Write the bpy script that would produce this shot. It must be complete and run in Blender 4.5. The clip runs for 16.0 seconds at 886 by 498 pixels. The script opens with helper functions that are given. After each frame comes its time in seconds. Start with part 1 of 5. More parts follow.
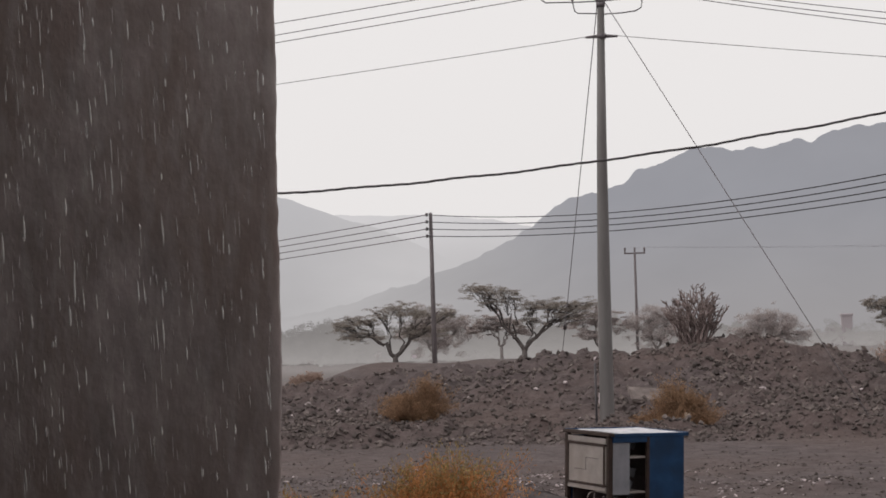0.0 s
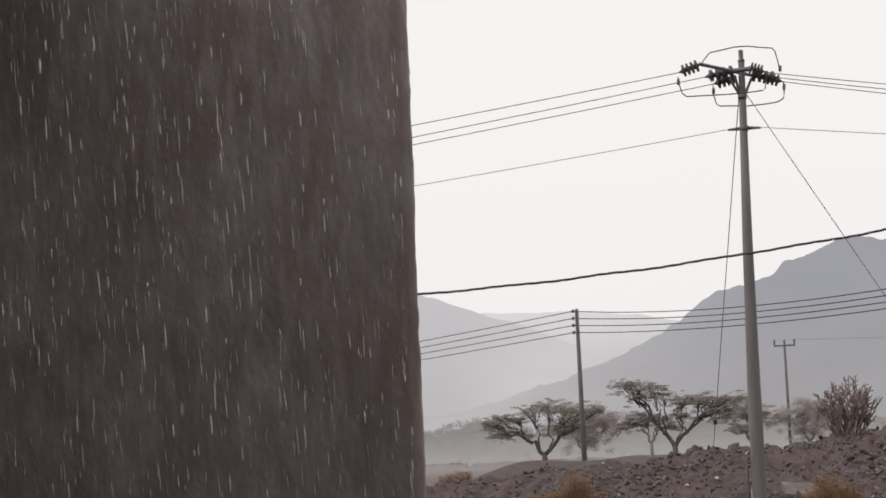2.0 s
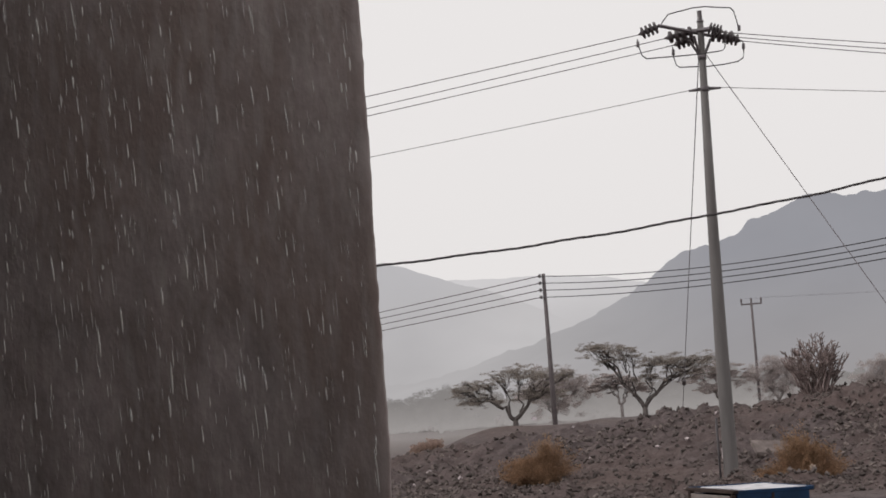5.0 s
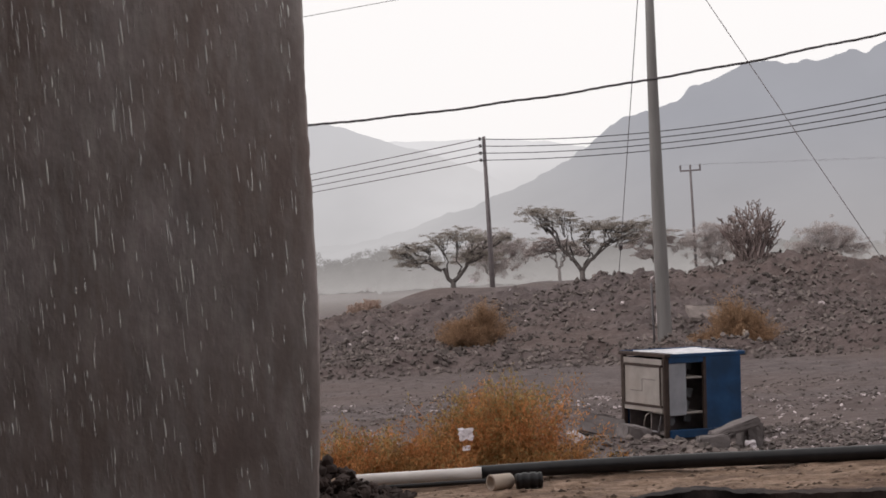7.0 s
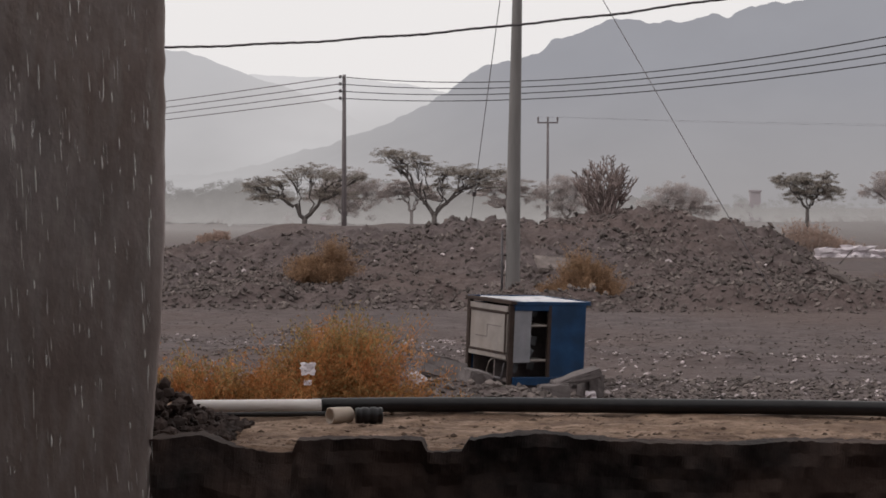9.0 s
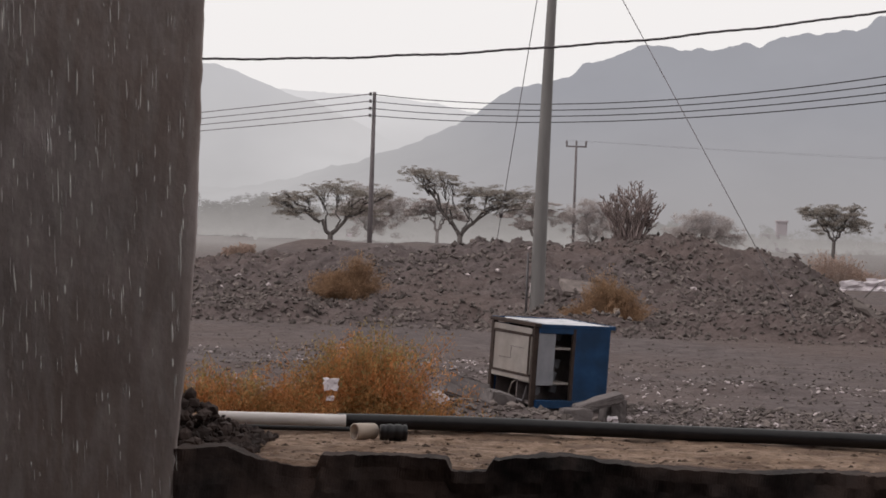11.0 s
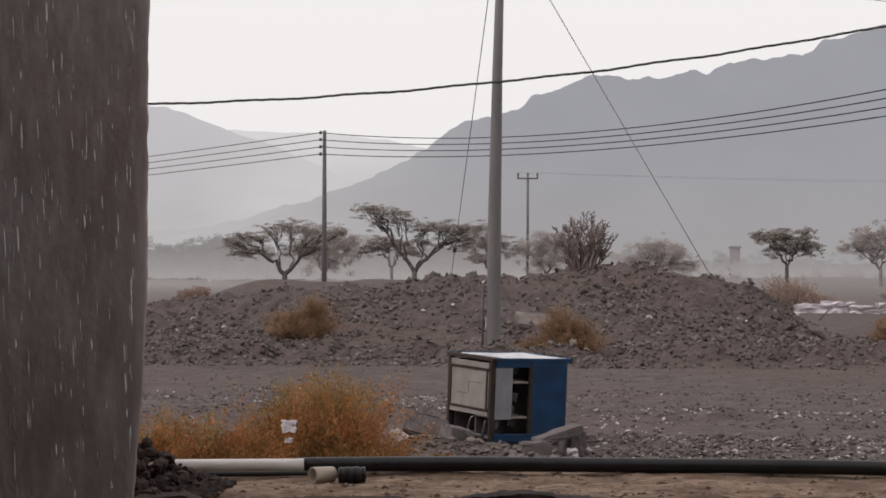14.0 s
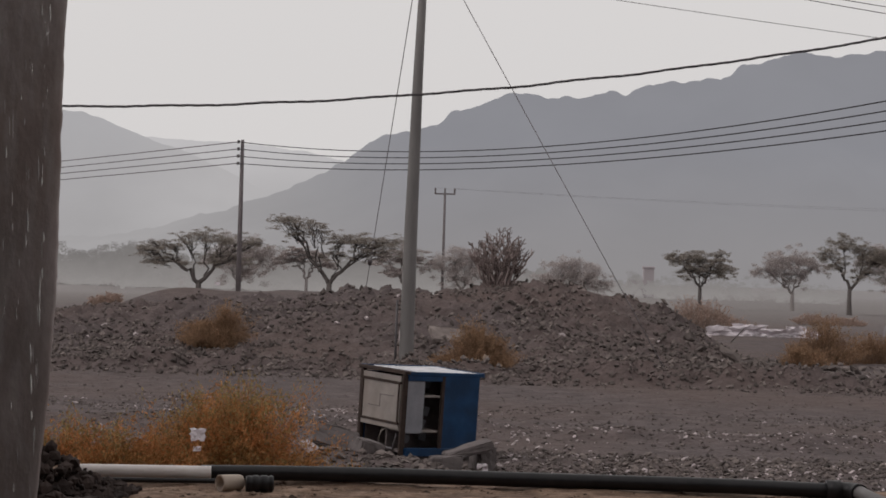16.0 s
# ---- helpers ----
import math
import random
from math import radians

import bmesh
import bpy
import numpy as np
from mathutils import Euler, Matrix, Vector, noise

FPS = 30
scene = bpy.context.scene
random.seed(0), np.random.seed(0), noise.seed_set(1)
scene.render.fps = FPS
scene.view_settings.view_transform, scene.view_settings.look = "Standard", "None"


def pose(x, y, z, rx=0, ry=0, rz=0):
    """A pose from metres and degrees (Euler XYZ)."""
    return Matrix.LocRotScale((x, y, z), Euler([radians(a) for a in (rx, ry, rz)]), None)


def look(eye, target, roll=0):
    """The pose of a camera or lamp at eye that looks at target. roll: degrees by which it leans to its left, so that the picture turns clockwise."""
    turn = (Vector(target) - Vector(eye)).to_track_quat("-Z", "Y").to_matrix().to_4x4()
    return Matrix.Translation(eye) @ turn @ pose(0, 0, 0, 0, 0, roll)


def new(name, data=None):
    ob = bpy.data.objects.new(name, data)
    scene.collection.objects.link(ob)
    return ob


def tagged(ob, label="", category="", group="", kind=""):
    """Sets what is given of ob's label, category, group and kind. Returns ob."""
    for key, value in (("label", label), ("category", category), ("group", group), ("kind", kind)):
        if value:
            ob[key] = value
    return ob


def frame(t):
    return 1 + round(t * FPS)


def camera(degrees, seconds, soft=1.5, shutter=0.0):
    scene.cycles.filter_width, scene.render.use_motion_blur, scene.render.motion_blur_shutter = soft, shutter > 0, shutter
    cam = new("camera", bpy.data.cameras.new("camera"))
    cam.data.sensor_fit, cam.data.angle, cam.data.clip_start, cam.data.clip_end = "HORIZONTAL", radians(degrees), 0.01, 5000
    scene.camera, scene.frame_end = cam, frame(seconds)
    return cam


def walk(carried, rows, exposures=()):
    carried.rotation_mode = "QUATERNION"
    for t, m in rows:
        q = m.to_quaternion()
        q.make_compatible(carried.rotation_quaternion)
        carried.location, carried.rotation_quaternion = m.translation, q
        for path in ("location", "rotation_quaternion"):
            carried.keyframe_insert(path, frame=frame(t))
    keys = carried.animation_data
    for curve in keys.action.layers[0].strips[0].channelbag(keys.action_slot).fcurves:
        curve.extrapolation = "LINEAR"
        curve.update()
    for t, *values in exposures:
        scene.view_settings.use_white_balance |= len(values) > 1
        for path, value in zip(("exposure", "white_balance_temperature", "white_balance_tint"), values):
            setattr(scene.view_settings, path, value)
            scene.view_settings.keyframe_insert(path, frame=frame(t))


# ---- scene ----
# ------------------------------------------------------------------ camera
cam = camera(24.82, 16.0, soft=1.7)
GROUND = 0.3
PATH = [
    (0, (0.015, 2.012, 2.116), (-0.964, 11.953, 2.578), -1.70),
    (0.2, (0.024, 2.012, 2.125), (-1.079, 11.939, 2.628), -2.20),
    (0.5, (0.030, 2.015, 2.133), (-1.705, 11.845, 2.744), -3.37),
    (0.7, (0.023, 2.024, 2.134), (-1.810, 11.823, 2.918), -3.25),
    (1, (0.010, 2.042, 2.134), (-1.863, 11.813, 3.144), -3.52),
    (1.2, (0.010, 2.048, 2.133), (-1.873, 11.814, 3.173), -3.11),
    (1.5, (0.012, 2.050, 2.130), (-1.777, 11.837, 3.143), -2.73),
    (1.7, (0.018, 2.053, 2.129), (-1.643, 11.867, 3.095), -2.64),
    (1.8, (0.022, 2.055, 2.128), (-1.608, 11.874, 3.088), -2.66),
    (2, (0.026, 2.059, 2.127), (-1.647, 11.870, 3.099), -2.66),
    (2.2, (0.023, 2.062, 2.124), (-1.581, 11.888, 3.069), -2.51),
    (2.3, (0.020, 2.064, 2.123), (-1.579, 11.887, 3.099), -2.46),
    (2.5, (0.017, 2.068, 2.122), (-1.641, 11.883, 3.083), -2.12),
    (2.7, (0.018, 2.073, 2.124), (-1.626, 11.889, 3.096), -2.66),
    (2.8, (0.020, 2.076, 2.126), (-1.547, 11.907, 3.066), -2.92),
    (3, (0.023, 2.081, 2.131), (-1.552, 11.914, 3.043), -3.72),
    (3.2, (0.025, 2.086, 2.134), (-1.490, 11.923, 3.097), -3.66),
    (3.3, (0.025, 2.088, 2.136), (-1.413, 11.933, 3.136), -3.66),
    (3.5, (0.027, 2.093, 2.138), (-1.498, 11.918, 3.212), -3.58),
    (3.7, (0.029, 2.099, 2.141), (-1.424, 11.941, 3.149), -3.31),
    (3.8, (0.031, 2.101, 2.143), (-1.448, 11.943, 3.124), -3.39),
    (4, (0.033, 2.106, 2.145), (-1.478, 11.955, 2.994), -3.16),
    (4.1, (0.034, 2.107, 2.146), (-1.490, 11.960, 2.928), -3.12),
    (4.2, (0.034, 2.108, 2.146), (-1.456, 11.969, 2.886), -3.51),
    (6.3, (0.064, 2.093, 2.138), (-1.415, 11.940, 3.049), -4.88),
    (6.4, (0.056, 2.094, 2.131), (-1.308, 11.967, 2.952), -5.02),
    (6.5, (0.047, 2.097, 2.125), (-1.295, 11.980, 2.859), -4.67),
    (6.6, (0.049, 2.102, 2.126), (-1.225, 12.001, 2.753), -4.38),
    (6.7, (0.055, 2.108, 2.128), (-1.397, 11.997, 2.466), -3.85),
    (6.8, (0.061, 2.115, 2.131), (-1.354, 12.013, 2.301), -3.69),
    (6.9, (0.067, 2.122, 2.134), (-1.231, 12.037, 2.237), -3.45),
    (7, (0.069, 2.127, 2.135), (-1.207, 12.045, 2.234), -3.48),
    (7.2, (0.068, 2.133, 2.134), (-1.187, 12.051, 2.369), -3.65),
    (7.3, (0.067, 2.135, 2.132), (-1.174, 12.055, 2.358), -3.60),
    (7.5, (0.065, 2.143, 2.129), (-1.110, 12.072, 2.331), -2.86),
    (7.7, (0.064, 2.161, 2.126), (-1.002, 12.102, 2.308), -2.69),
    (7.8, (0.064, 2.172, 2.125), (-1.002, 12.113, 2.313), -2.61),
    (8, (0.061, 2.194, 2.121), (-0.763, 12.158, 2.347), -1.98),
    (8.2, (0.056, 2.211, 2.115), (-0.591, 12.189, 2.275), -1.80),
    (8.3, (0.053, 2.218, 2.111), (-0.560, 12.199, 2.230), -1.53),
    (8.5, (0.050, 2.230, 2.106), (-0.598, 12.209, 2.084), -0.69),
    (8.6, (0.053, 2.235, 2.105), (-0.609, 12.212, 1.970), -0.47),
    (8.7, (0.057, 2.237, 2.104), (-0.519, 12.218, 1.881), -0.13),
    (10.8, (0.035, 2.239, 2.102), (-0.651, 12.215, 2.036), 1.80),
    (10.9, (0.035, 2.244, 2.100), (-0.634, 12.221, 2.002), 1.90),
    (11, (0.035, 2.249, 2.098), (-0.641, 12.225, 1.980), 2.02),
    (11.2, (0.035, 2.250, 2.100), (-0.643, 12.226, 1.974), 1.85),
    (11.3, (0.036, 2.250, 2.103), (-0.641, 12.227, 1.998), 1.63),
    (11.5, (0.038, 2.251, 2.108), (-0.605, 12.230, 2.076), 1.17),
    (11.7, (0.043, 2.253, 2.113), (-0.613, 12.231, 2.233), 0.45),
    (11.8, (0.046, 2.254, 2.115), (-0.555, 12.235, 2.245), 0.29),
    (12, (0.051, 2.255, 2.119), (-0.393, 12.244, 2.264), 0.02),
    (12.2, (0.053, 2.247, 2.121), (-0.446, 12.234, 2.267), -0.05),
    (12.3, (0.053, 2.239, 2.122), (-0.461, 12.224, 2.308), -0.19),
    (12.5, (0.053, 2.219, 2.122), (-0.510, 12.202, 2.310), -0.01),
    (12.7, (0.048, 2.201, 2.117), (-0.495, 12.185, 2.237), 0.43),
    (12.8, (0.044, 2.194, 2.113), (-0.586, 12.174, 2.172), 0.73),
    (13, (0.039, 2.188, 2.108), (-0.700, 12.161, 2.050), 1.26),
    (13.2, (0.039, 2.195, 2.108), (-0.616, 12.174, 2.093), 0.97),
    (13.3, (0.040, 2.203, 2.108), (-0.608, 12.182, 2.101), 0.76),
    (13.5, (0.040, 2.220, 2.108), (-0.579, 12.201, 2.100), 0.64),
    (13.7, (0.040, 2.235, 2.110), (-0.499, 12.221, 2.085), 0.43),
    (13.8, (0.041, 2.243, 2.111), (-0.468, 12.230, 2.110), 0.41),
    (14, (0.043, 2.258, 2.113), (-0.411, 12.247, 2.174), 0.16),
    (14.2, (0.049, 2.275, 2.114), (-0.295, 12.269, 2.124), -0.21),
    (14.3, (0.052, 2.283, 2.114), (-0.236, 12.279, 2.105), -0.26),
    (14.5, (0.055, 2.290, 2.114), (-0.054, 12.289, 2.160), -0.13),
    (14.7, (0.055, 2.289, 2.113), (-0.075, 12.289, 2.153), 0.32),
    (14.8, (0.055, 2.289, 2.112), (-0.106, 12.287, 2.175), 0.49),
    (15, (0.053, 2.287, 2.111), (-0.020, 12.285, 2.255), 0.95),
    (15.2, (0.048, 2.284, 2.111), (0.148, 12.281, 2.369), 1.28),
    (15.3, (0.045, 2.283, 2.110), (0.167, 12.280, 2.350), 1.18),
    (15.5, (0.042, 2.282, 2.109), (0.061, 12.280, 2.294), 1.66),
    (15.7, (0.042, 2.288, 2.106), (0.029, 12.287, 2.238), 1.47),
    (16, (0.042, 2.310, 2.098), (0.006, 12.309, 2.237), 1.70),
]
walk(cam, [(t, look((x, y, z), (a, b, c), roll)) for t, (x, y, z), (a, b, c), roll in PATH],
     exposures=[(0, 0.03, 6540, 11), (0.5, 0.0, 6540, 11), (1, 0.22, 6540, 11), (2.5, 0.13, 6540, 11), (4, 0, 6540, 11), (6.5, 0.05, 6540, 11), (7, 0.3, 6540, 11), (7.5, 0.22, 6540, 11), (8, 0.16, 6540, 11), (8.5, 0.06, 6540, 11), (11, 0.16, 6540, 11), (11.5, 0.16, 6540, 11), (12.5, 0.02, 6540, 11), (13, 0.06, 6540, 11), (13.5, 0.18, 6540, 11), (14, 0.14, 6540, 11), (14.5, 0.04, 6540, 11), (15, -0.08, 6540, 11), (15.2, -0.04, 6540, 11), (15.5, -0.2, 6540, 11), (16, -0.27, 6540, 11)])

# ------------------------------------------------------------------ world and sun
world = bpy.data.worlds.new("overcast_sky")
scene.world = world
world.use_nodes = True
wn, wl = world.node_tree.nodes, world.node_tree.links
sky = wn.new("ShaderNodeTexSky")
sky.sky_type, sky.sun_disc = "NISHITA", False
sky.sun_elevation, sky.sun_rotation = radians(43), radians(-108)
sky.dust_density, sky.air_density = 6.0, 1.0
hsv = wn.new("ShaderNodeHueSaturation")
hsv.inputs["Saturation"].default_value = 0.08
hsv.inputs["Value"].default_value = 0.09
wl.new(sky.outputs[0], hsv.inputs["Color"])
cloud = wn.new("ShaderNodeMixRGB")
cloud.blend_type = "MIX"
cloud.inputs[0].default_value = 0.86
cloud.inputs[2].default_value = (0.90, 0.88, 0.872, 1)
wl.new(hsv.outputs[0], cloud.inputs[1])
wl.new(cloud.outputs[0], wn["Background"].inputs["Color"])
wn["Background"].inputs["Strength"].default_value = 1.0
sun = new("sun", bpy.data.lights.new("sun", "SUN"))
sun.data.energy, sun.data.angle, sun.data.color = 1.0, radians(20), (1.0, 0.96, 0.92)
sun.matrix_world = look((-40, 12, 40), (0, 25, 0))

# ------------------------------------------------------------------ materials


# reddish tint multiplied into the colours of every noise material
RED_TINT = (1.0, 0.905, 0.955)


def mat(name, stops, scale=8.0, detail=6.0, rough=0.9, bump=0.3, bump_scale=None, metal=0.0, big=None, big_scale=0.6,
        big_amount=0.35, stretch=(1, 1, 1), island=0.0, bump_dist=0.01, gloss=0.2):
    """Two-scale noise material. stops: colours from dark to light; big: tint of large stains."""
    m = bpy.data.materials.new(name)
    m.use_nodes = True
    n, l = m.node_tree.nodes, m.node_tree.links
    b = n["Principled BSDF"]
    tc, mp = n.new("ShaderNodeTexCoord"), n.new("ShaderNodeMapping")
    mp.inputs["Scale"].default_value = stretch
    l.new(tc.outputs["Object"], mp.inputs[0])
    nz = n.new("ShaderNodeTexNoise")
    nz.inputs["Scale"].default_value, nz.inputs["Detail"].default_value = scale, detail
    nz.inputs["Roughness"].default_value = 0.65
    l.new(mp.outputs[0], nz.inputs["Vector"])
    ramp = n.new("ShaderNodeValToRGB")
    els = ramp.color_ramp.elements
    while len(els) < len(stops):
        els.new(0.5)
    for k, c in enumerate(stops):
        els[k].position = 0.3 + 0.4 * k / max(1, len(stops) - 1)
        els[k].color = (*[u * w for u, w in zip(c, RED_TINT)], 1)
    l.new(nz.outputs[0], ramp.inputs[0])
    col = ramp.outputs[0]
    if big:
        nb, mx, rb = n.new("ShaderNodeTexNoise"), n.new("ShaderNodeMixRGB"), n.new("ShaderNodeMapRange")
        nb.inputs["Scale"].default_value, nb.inputs["Detail"].default_value = big_scale, 4
        l.new(mp.outputs[0], nb.inputs["Vector"])
        rb.inputs["From Min"].default_value, rb.inputs["From Max"].default_value = 0.42, 0.62
        rb.inputs["To Max"].default_value = big_amount
        l.new(nb.outputs[0], rb.inputs["Value"])
        l.new(rb.outputs[0], mx.inputs[0])
        l.new(col, mx.inputs[1])
        mx.inputs[2].default_value = (*[u * w for u, w in zip(big, RED_TINT)], 1)
        col = mx.outputs[0]
    if island:
        geo, mx2, rr = n.new("ShaderNodeNewGeometry"), n.new("ShaderNodeMixRGB"), n.new("ShaderNodeMapRange")
        mx2.blend_type = "MULTIPLY"
        mx2.inputs[0].default_value = 1.0
        rr.inputs["To Min"].default_value, rr.inputs["To Max"].default_value = 1 - island, 1 + island
        l.new(geo.outputs["Random Per Island"], rr.inputs["Value"])
        l.new(col, mx2.inputs[1])
        l.new(rr.outputs[0], mx2.inputs[2])
        col = mx2.outputs[0]
    l.new(col, b.inputs["Base Color"])
    b.inputs["Roughness"].default_value, b.inputs["Metallic"].default_value = rough, metal
    b.inputs["Specular IOR Level"].default_value = gloss
    if bump:
        bn, nf = n.new("ShaderNodeBump"), n.new("ShaderNodeTexNoise")
        nf.inputs["Scale"].default_value, nf.inputs["Detail"].default_value = bump_scale or scale * 3, 5
        l.new(mp.outputs[0], nf.inputs["Vector"])
        bn.inputs["Strength"].default_value, bn.inputs["Distance"].default_value = bump, bump_dist
        l.new(nf.outputs[0], bn.inputs["Height"])
        l.new(bn.outputs[0], b.inputs["Normal"])
    return m


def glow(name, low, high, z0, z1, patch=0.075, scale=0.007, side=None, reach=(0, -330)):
    """Far hazy surface: a glow with haze painted in, paler towards the plain, with faint gullies."""
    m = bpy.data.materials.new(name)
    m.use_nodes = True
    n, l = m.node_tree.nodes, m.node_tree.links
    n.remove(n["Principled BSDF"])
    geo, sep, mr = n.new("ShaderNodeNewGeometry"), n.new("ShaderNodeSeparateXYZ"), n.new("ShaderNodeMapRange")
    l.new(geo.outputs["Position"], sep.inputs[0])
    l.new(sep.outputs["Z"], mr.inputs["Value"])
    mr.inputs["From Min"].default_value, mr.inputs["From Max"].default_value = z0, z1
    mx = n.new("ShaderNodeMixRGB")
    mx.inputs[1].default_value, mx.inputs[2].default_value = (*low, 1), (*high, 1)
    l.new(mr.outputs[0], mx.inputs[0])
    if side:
        # haze painted as a paler colour over the tail of the range
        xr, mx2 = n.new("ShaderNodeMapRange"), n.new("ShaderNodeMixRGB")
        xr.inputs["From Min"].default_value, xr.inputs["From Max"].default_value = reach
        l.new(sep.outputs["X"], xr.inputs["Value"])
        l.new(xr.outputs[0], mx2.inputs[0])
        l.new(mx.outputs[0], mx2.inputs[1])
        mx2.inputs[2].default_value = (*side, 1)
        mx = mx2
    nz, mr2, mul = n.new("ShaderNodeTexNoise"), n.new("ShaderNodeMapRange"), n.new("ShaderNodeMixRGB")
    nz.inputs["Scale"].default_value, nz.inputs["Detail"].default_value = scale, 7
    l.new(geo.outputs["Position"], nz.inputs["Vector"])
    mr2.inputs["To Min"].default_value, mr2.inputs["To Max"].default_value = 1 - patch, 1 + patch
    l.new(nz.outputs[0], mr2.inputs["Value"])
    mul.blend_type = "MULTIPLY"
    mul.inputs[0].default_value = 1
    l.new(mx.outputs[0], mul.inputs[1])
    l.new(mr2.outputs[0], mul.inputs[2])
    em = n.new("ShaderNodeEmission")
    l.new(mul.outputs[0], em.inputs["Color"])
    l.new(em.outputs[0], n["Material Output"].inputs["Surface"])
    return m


M_ROCK = mat("gravel_stone", [(0.072, 0.065, 0.058), (0.108, 0.098, 0.087), (0.165, 0.151, 0.134)], 3, island=0.5, bump=0.4)
M_PALE = mat("pale_stone", [(0.3, 0.28, 0.27), (0.45, 0.43, 0.41)], 5, island=0.35)
M_CLOD = mat("earth_clod", [(0.022, 0.018, 0.016), (0.068, 0.054, 0.046)], 6, island=0.4, bump=0.6)
M_WALL = mat("wet_cement_render", [(0.22, 0.207, 0.192), (0.31, 0.292, 0.27), (0.42, 0.397, 0.37)], 9, 12, rough=0.75, bump=0.7, bump_scale=45,
             big=(0.225, 0.185, 0.155), big_scale=1.8, big_amount=0.7, stretch=(1, 1, 0.6), bump_dist=0.006)


def streaked(m, amount=0.55):
    """Vertical runs left by water: lighter lime and glossier wet tracks."""
    n, l = m.node_tree.nodes, m.node_tree.links
    b = n["Principled BSDF"]
    src = b.inputs["Base Color"].links[0].from_socket
    tc, mp, nz = n.new("ShaderNodeTexCoord"), n.new("ShaderNodeMapping"), n.new("ShaderNodeTexNoise")
    mp.inputs["Scale"].default_value = (1, 1, 0.2)
    l.new(tc.outputs["Object"], mp.inputs[0])
    l.new(mp.outputs[0], nz.inputs["Vector"])
    nz.inputs["Scale"].default_value, nz.inputs["Detail"].default_value = 26, 8
    mr, mx, mr2 = n.new("ShaderNodeMapRange"), n.new("ShaderNodeMixRGB"), n.new("ShaderNodeMapRange")
    mr.inputs["From Min"].default_value, mr.inputs["From Max"].default_value = 0.48, 0.72
    mr.inputs["To Max"].default_value = amount
    l.new(nz.outputs[0], mr.inputs["Value"])
    l.new(mr.outputs[0], mx.inputs[0])
    l.new(src, mx.inputs[1])
    mx.inputs[2].default_value = (0.5, 0.46, 0.44, 1)
    l.new(mx.outputs[0], b.inputs["Base Color"])
    mr2.inputs["From Min"].default_value, mr2.inputs["From Max"].default_value = 0.4, 0.65
    mr2.inputs["To Min"].default_value, mr2.inputs["To Max"].default_value = 0.8, 0.38
    l.new(nz.outputs[0], mr2.inputs["Value"])
    l.new(mr2.outputs[0], b.inputs["Roughness"])
    b.inputs["Specular IOR Level"].default_value = 0.4


streaked(M_WALL, 0.34)
M_ROOM = mat("bare_cement", [(0.12, 0.11, 0.1), (0.2, 0.185, 0.17)], 4, big=(0.09, 0.08, 0.075))
M_SAND = mat("sandy_mortar", [(0.1, 0.072, 0.05), (0.25, 0.187, 0.128), (0.40, 0.315, 0.23)], 30, 12, bump=1.0, bump_scale=70,
             big=(0.12, 0.085, 0.06), big_scale=7, big_amount=0.85, stretch=(0.55, 1, 1))
M_CRUMB = mat("mortar_crumb", [(0.08, 0.06, 0.045), (0.26, 0.2, 0.14)], 9, island=0.7, bump=0)
# near-black base colours stand in for the shade on the room side
M_DARKEDGE = mat("shade_black_blockwork", [(0.011, 0.01, 0.01), (0.028, 0.024, 0.022), (0.06, 0.047, 0.039)], 8, bump=0.9, bump_scale=25,
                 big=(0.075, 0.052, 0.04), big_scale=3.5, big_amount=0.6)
M_CONC = mat("grey_concrete", [(0.1, 0.095, 0.09), (0.16, 0.152, 0.143)], 10, 8, bump=0.5, big=(0.075, 0.07, 0.065), big_scale=2)
M_POLE = mat("weathered_pole", [(0.112, 0.116, 0.108), (0.168, 0.174, 0.162)], 6, 6, rough=0.6, bump=0.1, big=(0.13, 0.125, 0.12), big_scale=1.2,
             stretch=(1, 1, 0.15), gloss=0.4)
M_FARPOLE = mat("pale_far_pole", [(0.12, 0.115, 0.115), (0.17, 0.165, 0.16)], 3, bump=0)
M_WIRE = mat("aluminium_conductor", [(0.16, 0.16, 0.16), (0.24, 0.24, 0.24)], 40, rough=0.6, bump=0)
M_LINE = mat("dark_weathered_line", [(0.025, 0.025, 0.026), (0.045, 0.045, 0.047)], 10, rough=0.6, bump=0)
M_CABLE = mat("black_cable_sheath", [(0.06, 0.06, 0.06), (0.1, 0.1, 0.1)], 30, rough=0.5, bump=0)
M_INSUL = mat("dark_glazed_porcelain", [(0.05, 0.045, 0.045), (0.09, 0.085, 0.085)], 20, rough=0.3, bump=0, gloss=0.5)
M_STEEL = mat("galvanised_steel", [(0.12, 0.12, 0.12), (0.2, 0.2, 0.2)], 12, rough=0.55, bump=0, metal=0.3)
M_BLUE = mat("blue_painted_sheet", [(0.003, 0.027, 0.075), (0.005, 0.038, 0.1), (0.01, 0.052, 0.125)], 5, 8, rough=0.5, bump=0.25, bump_scale=7,
             big=(0.004, 0.022, 0.055), big_scale=4, big_amount=0.7, gloss=0.25)
M_WHITE = mat("dirty_white_panel", [(0.19, 0.184, 0.163), (0.28, 0.272, 0.242)], 5, 8, rough=0.6, bump=0.1, big=(0.2, 0.175, 0.145), big_scale=3)
M_ROOFSHEET = mat("wet_white_sheet", [(0.3, 0.33, 0.34), (0.62, 0.66, 0.67)], 6, rough=0.25, bump=0.1, gloss=0.5)
M_RUST = mat("rusted_brown_steel", [(0.022, 0.017, 0.014), (0.055, 0.04, 0.032)], 14, rough=0.8, bump=0.3)
M_DARKIN = mat("dark_inside", [(0.07, 0.064, 0.06), (0.15, 0.138, 0.13)], 8, bump=0.1)
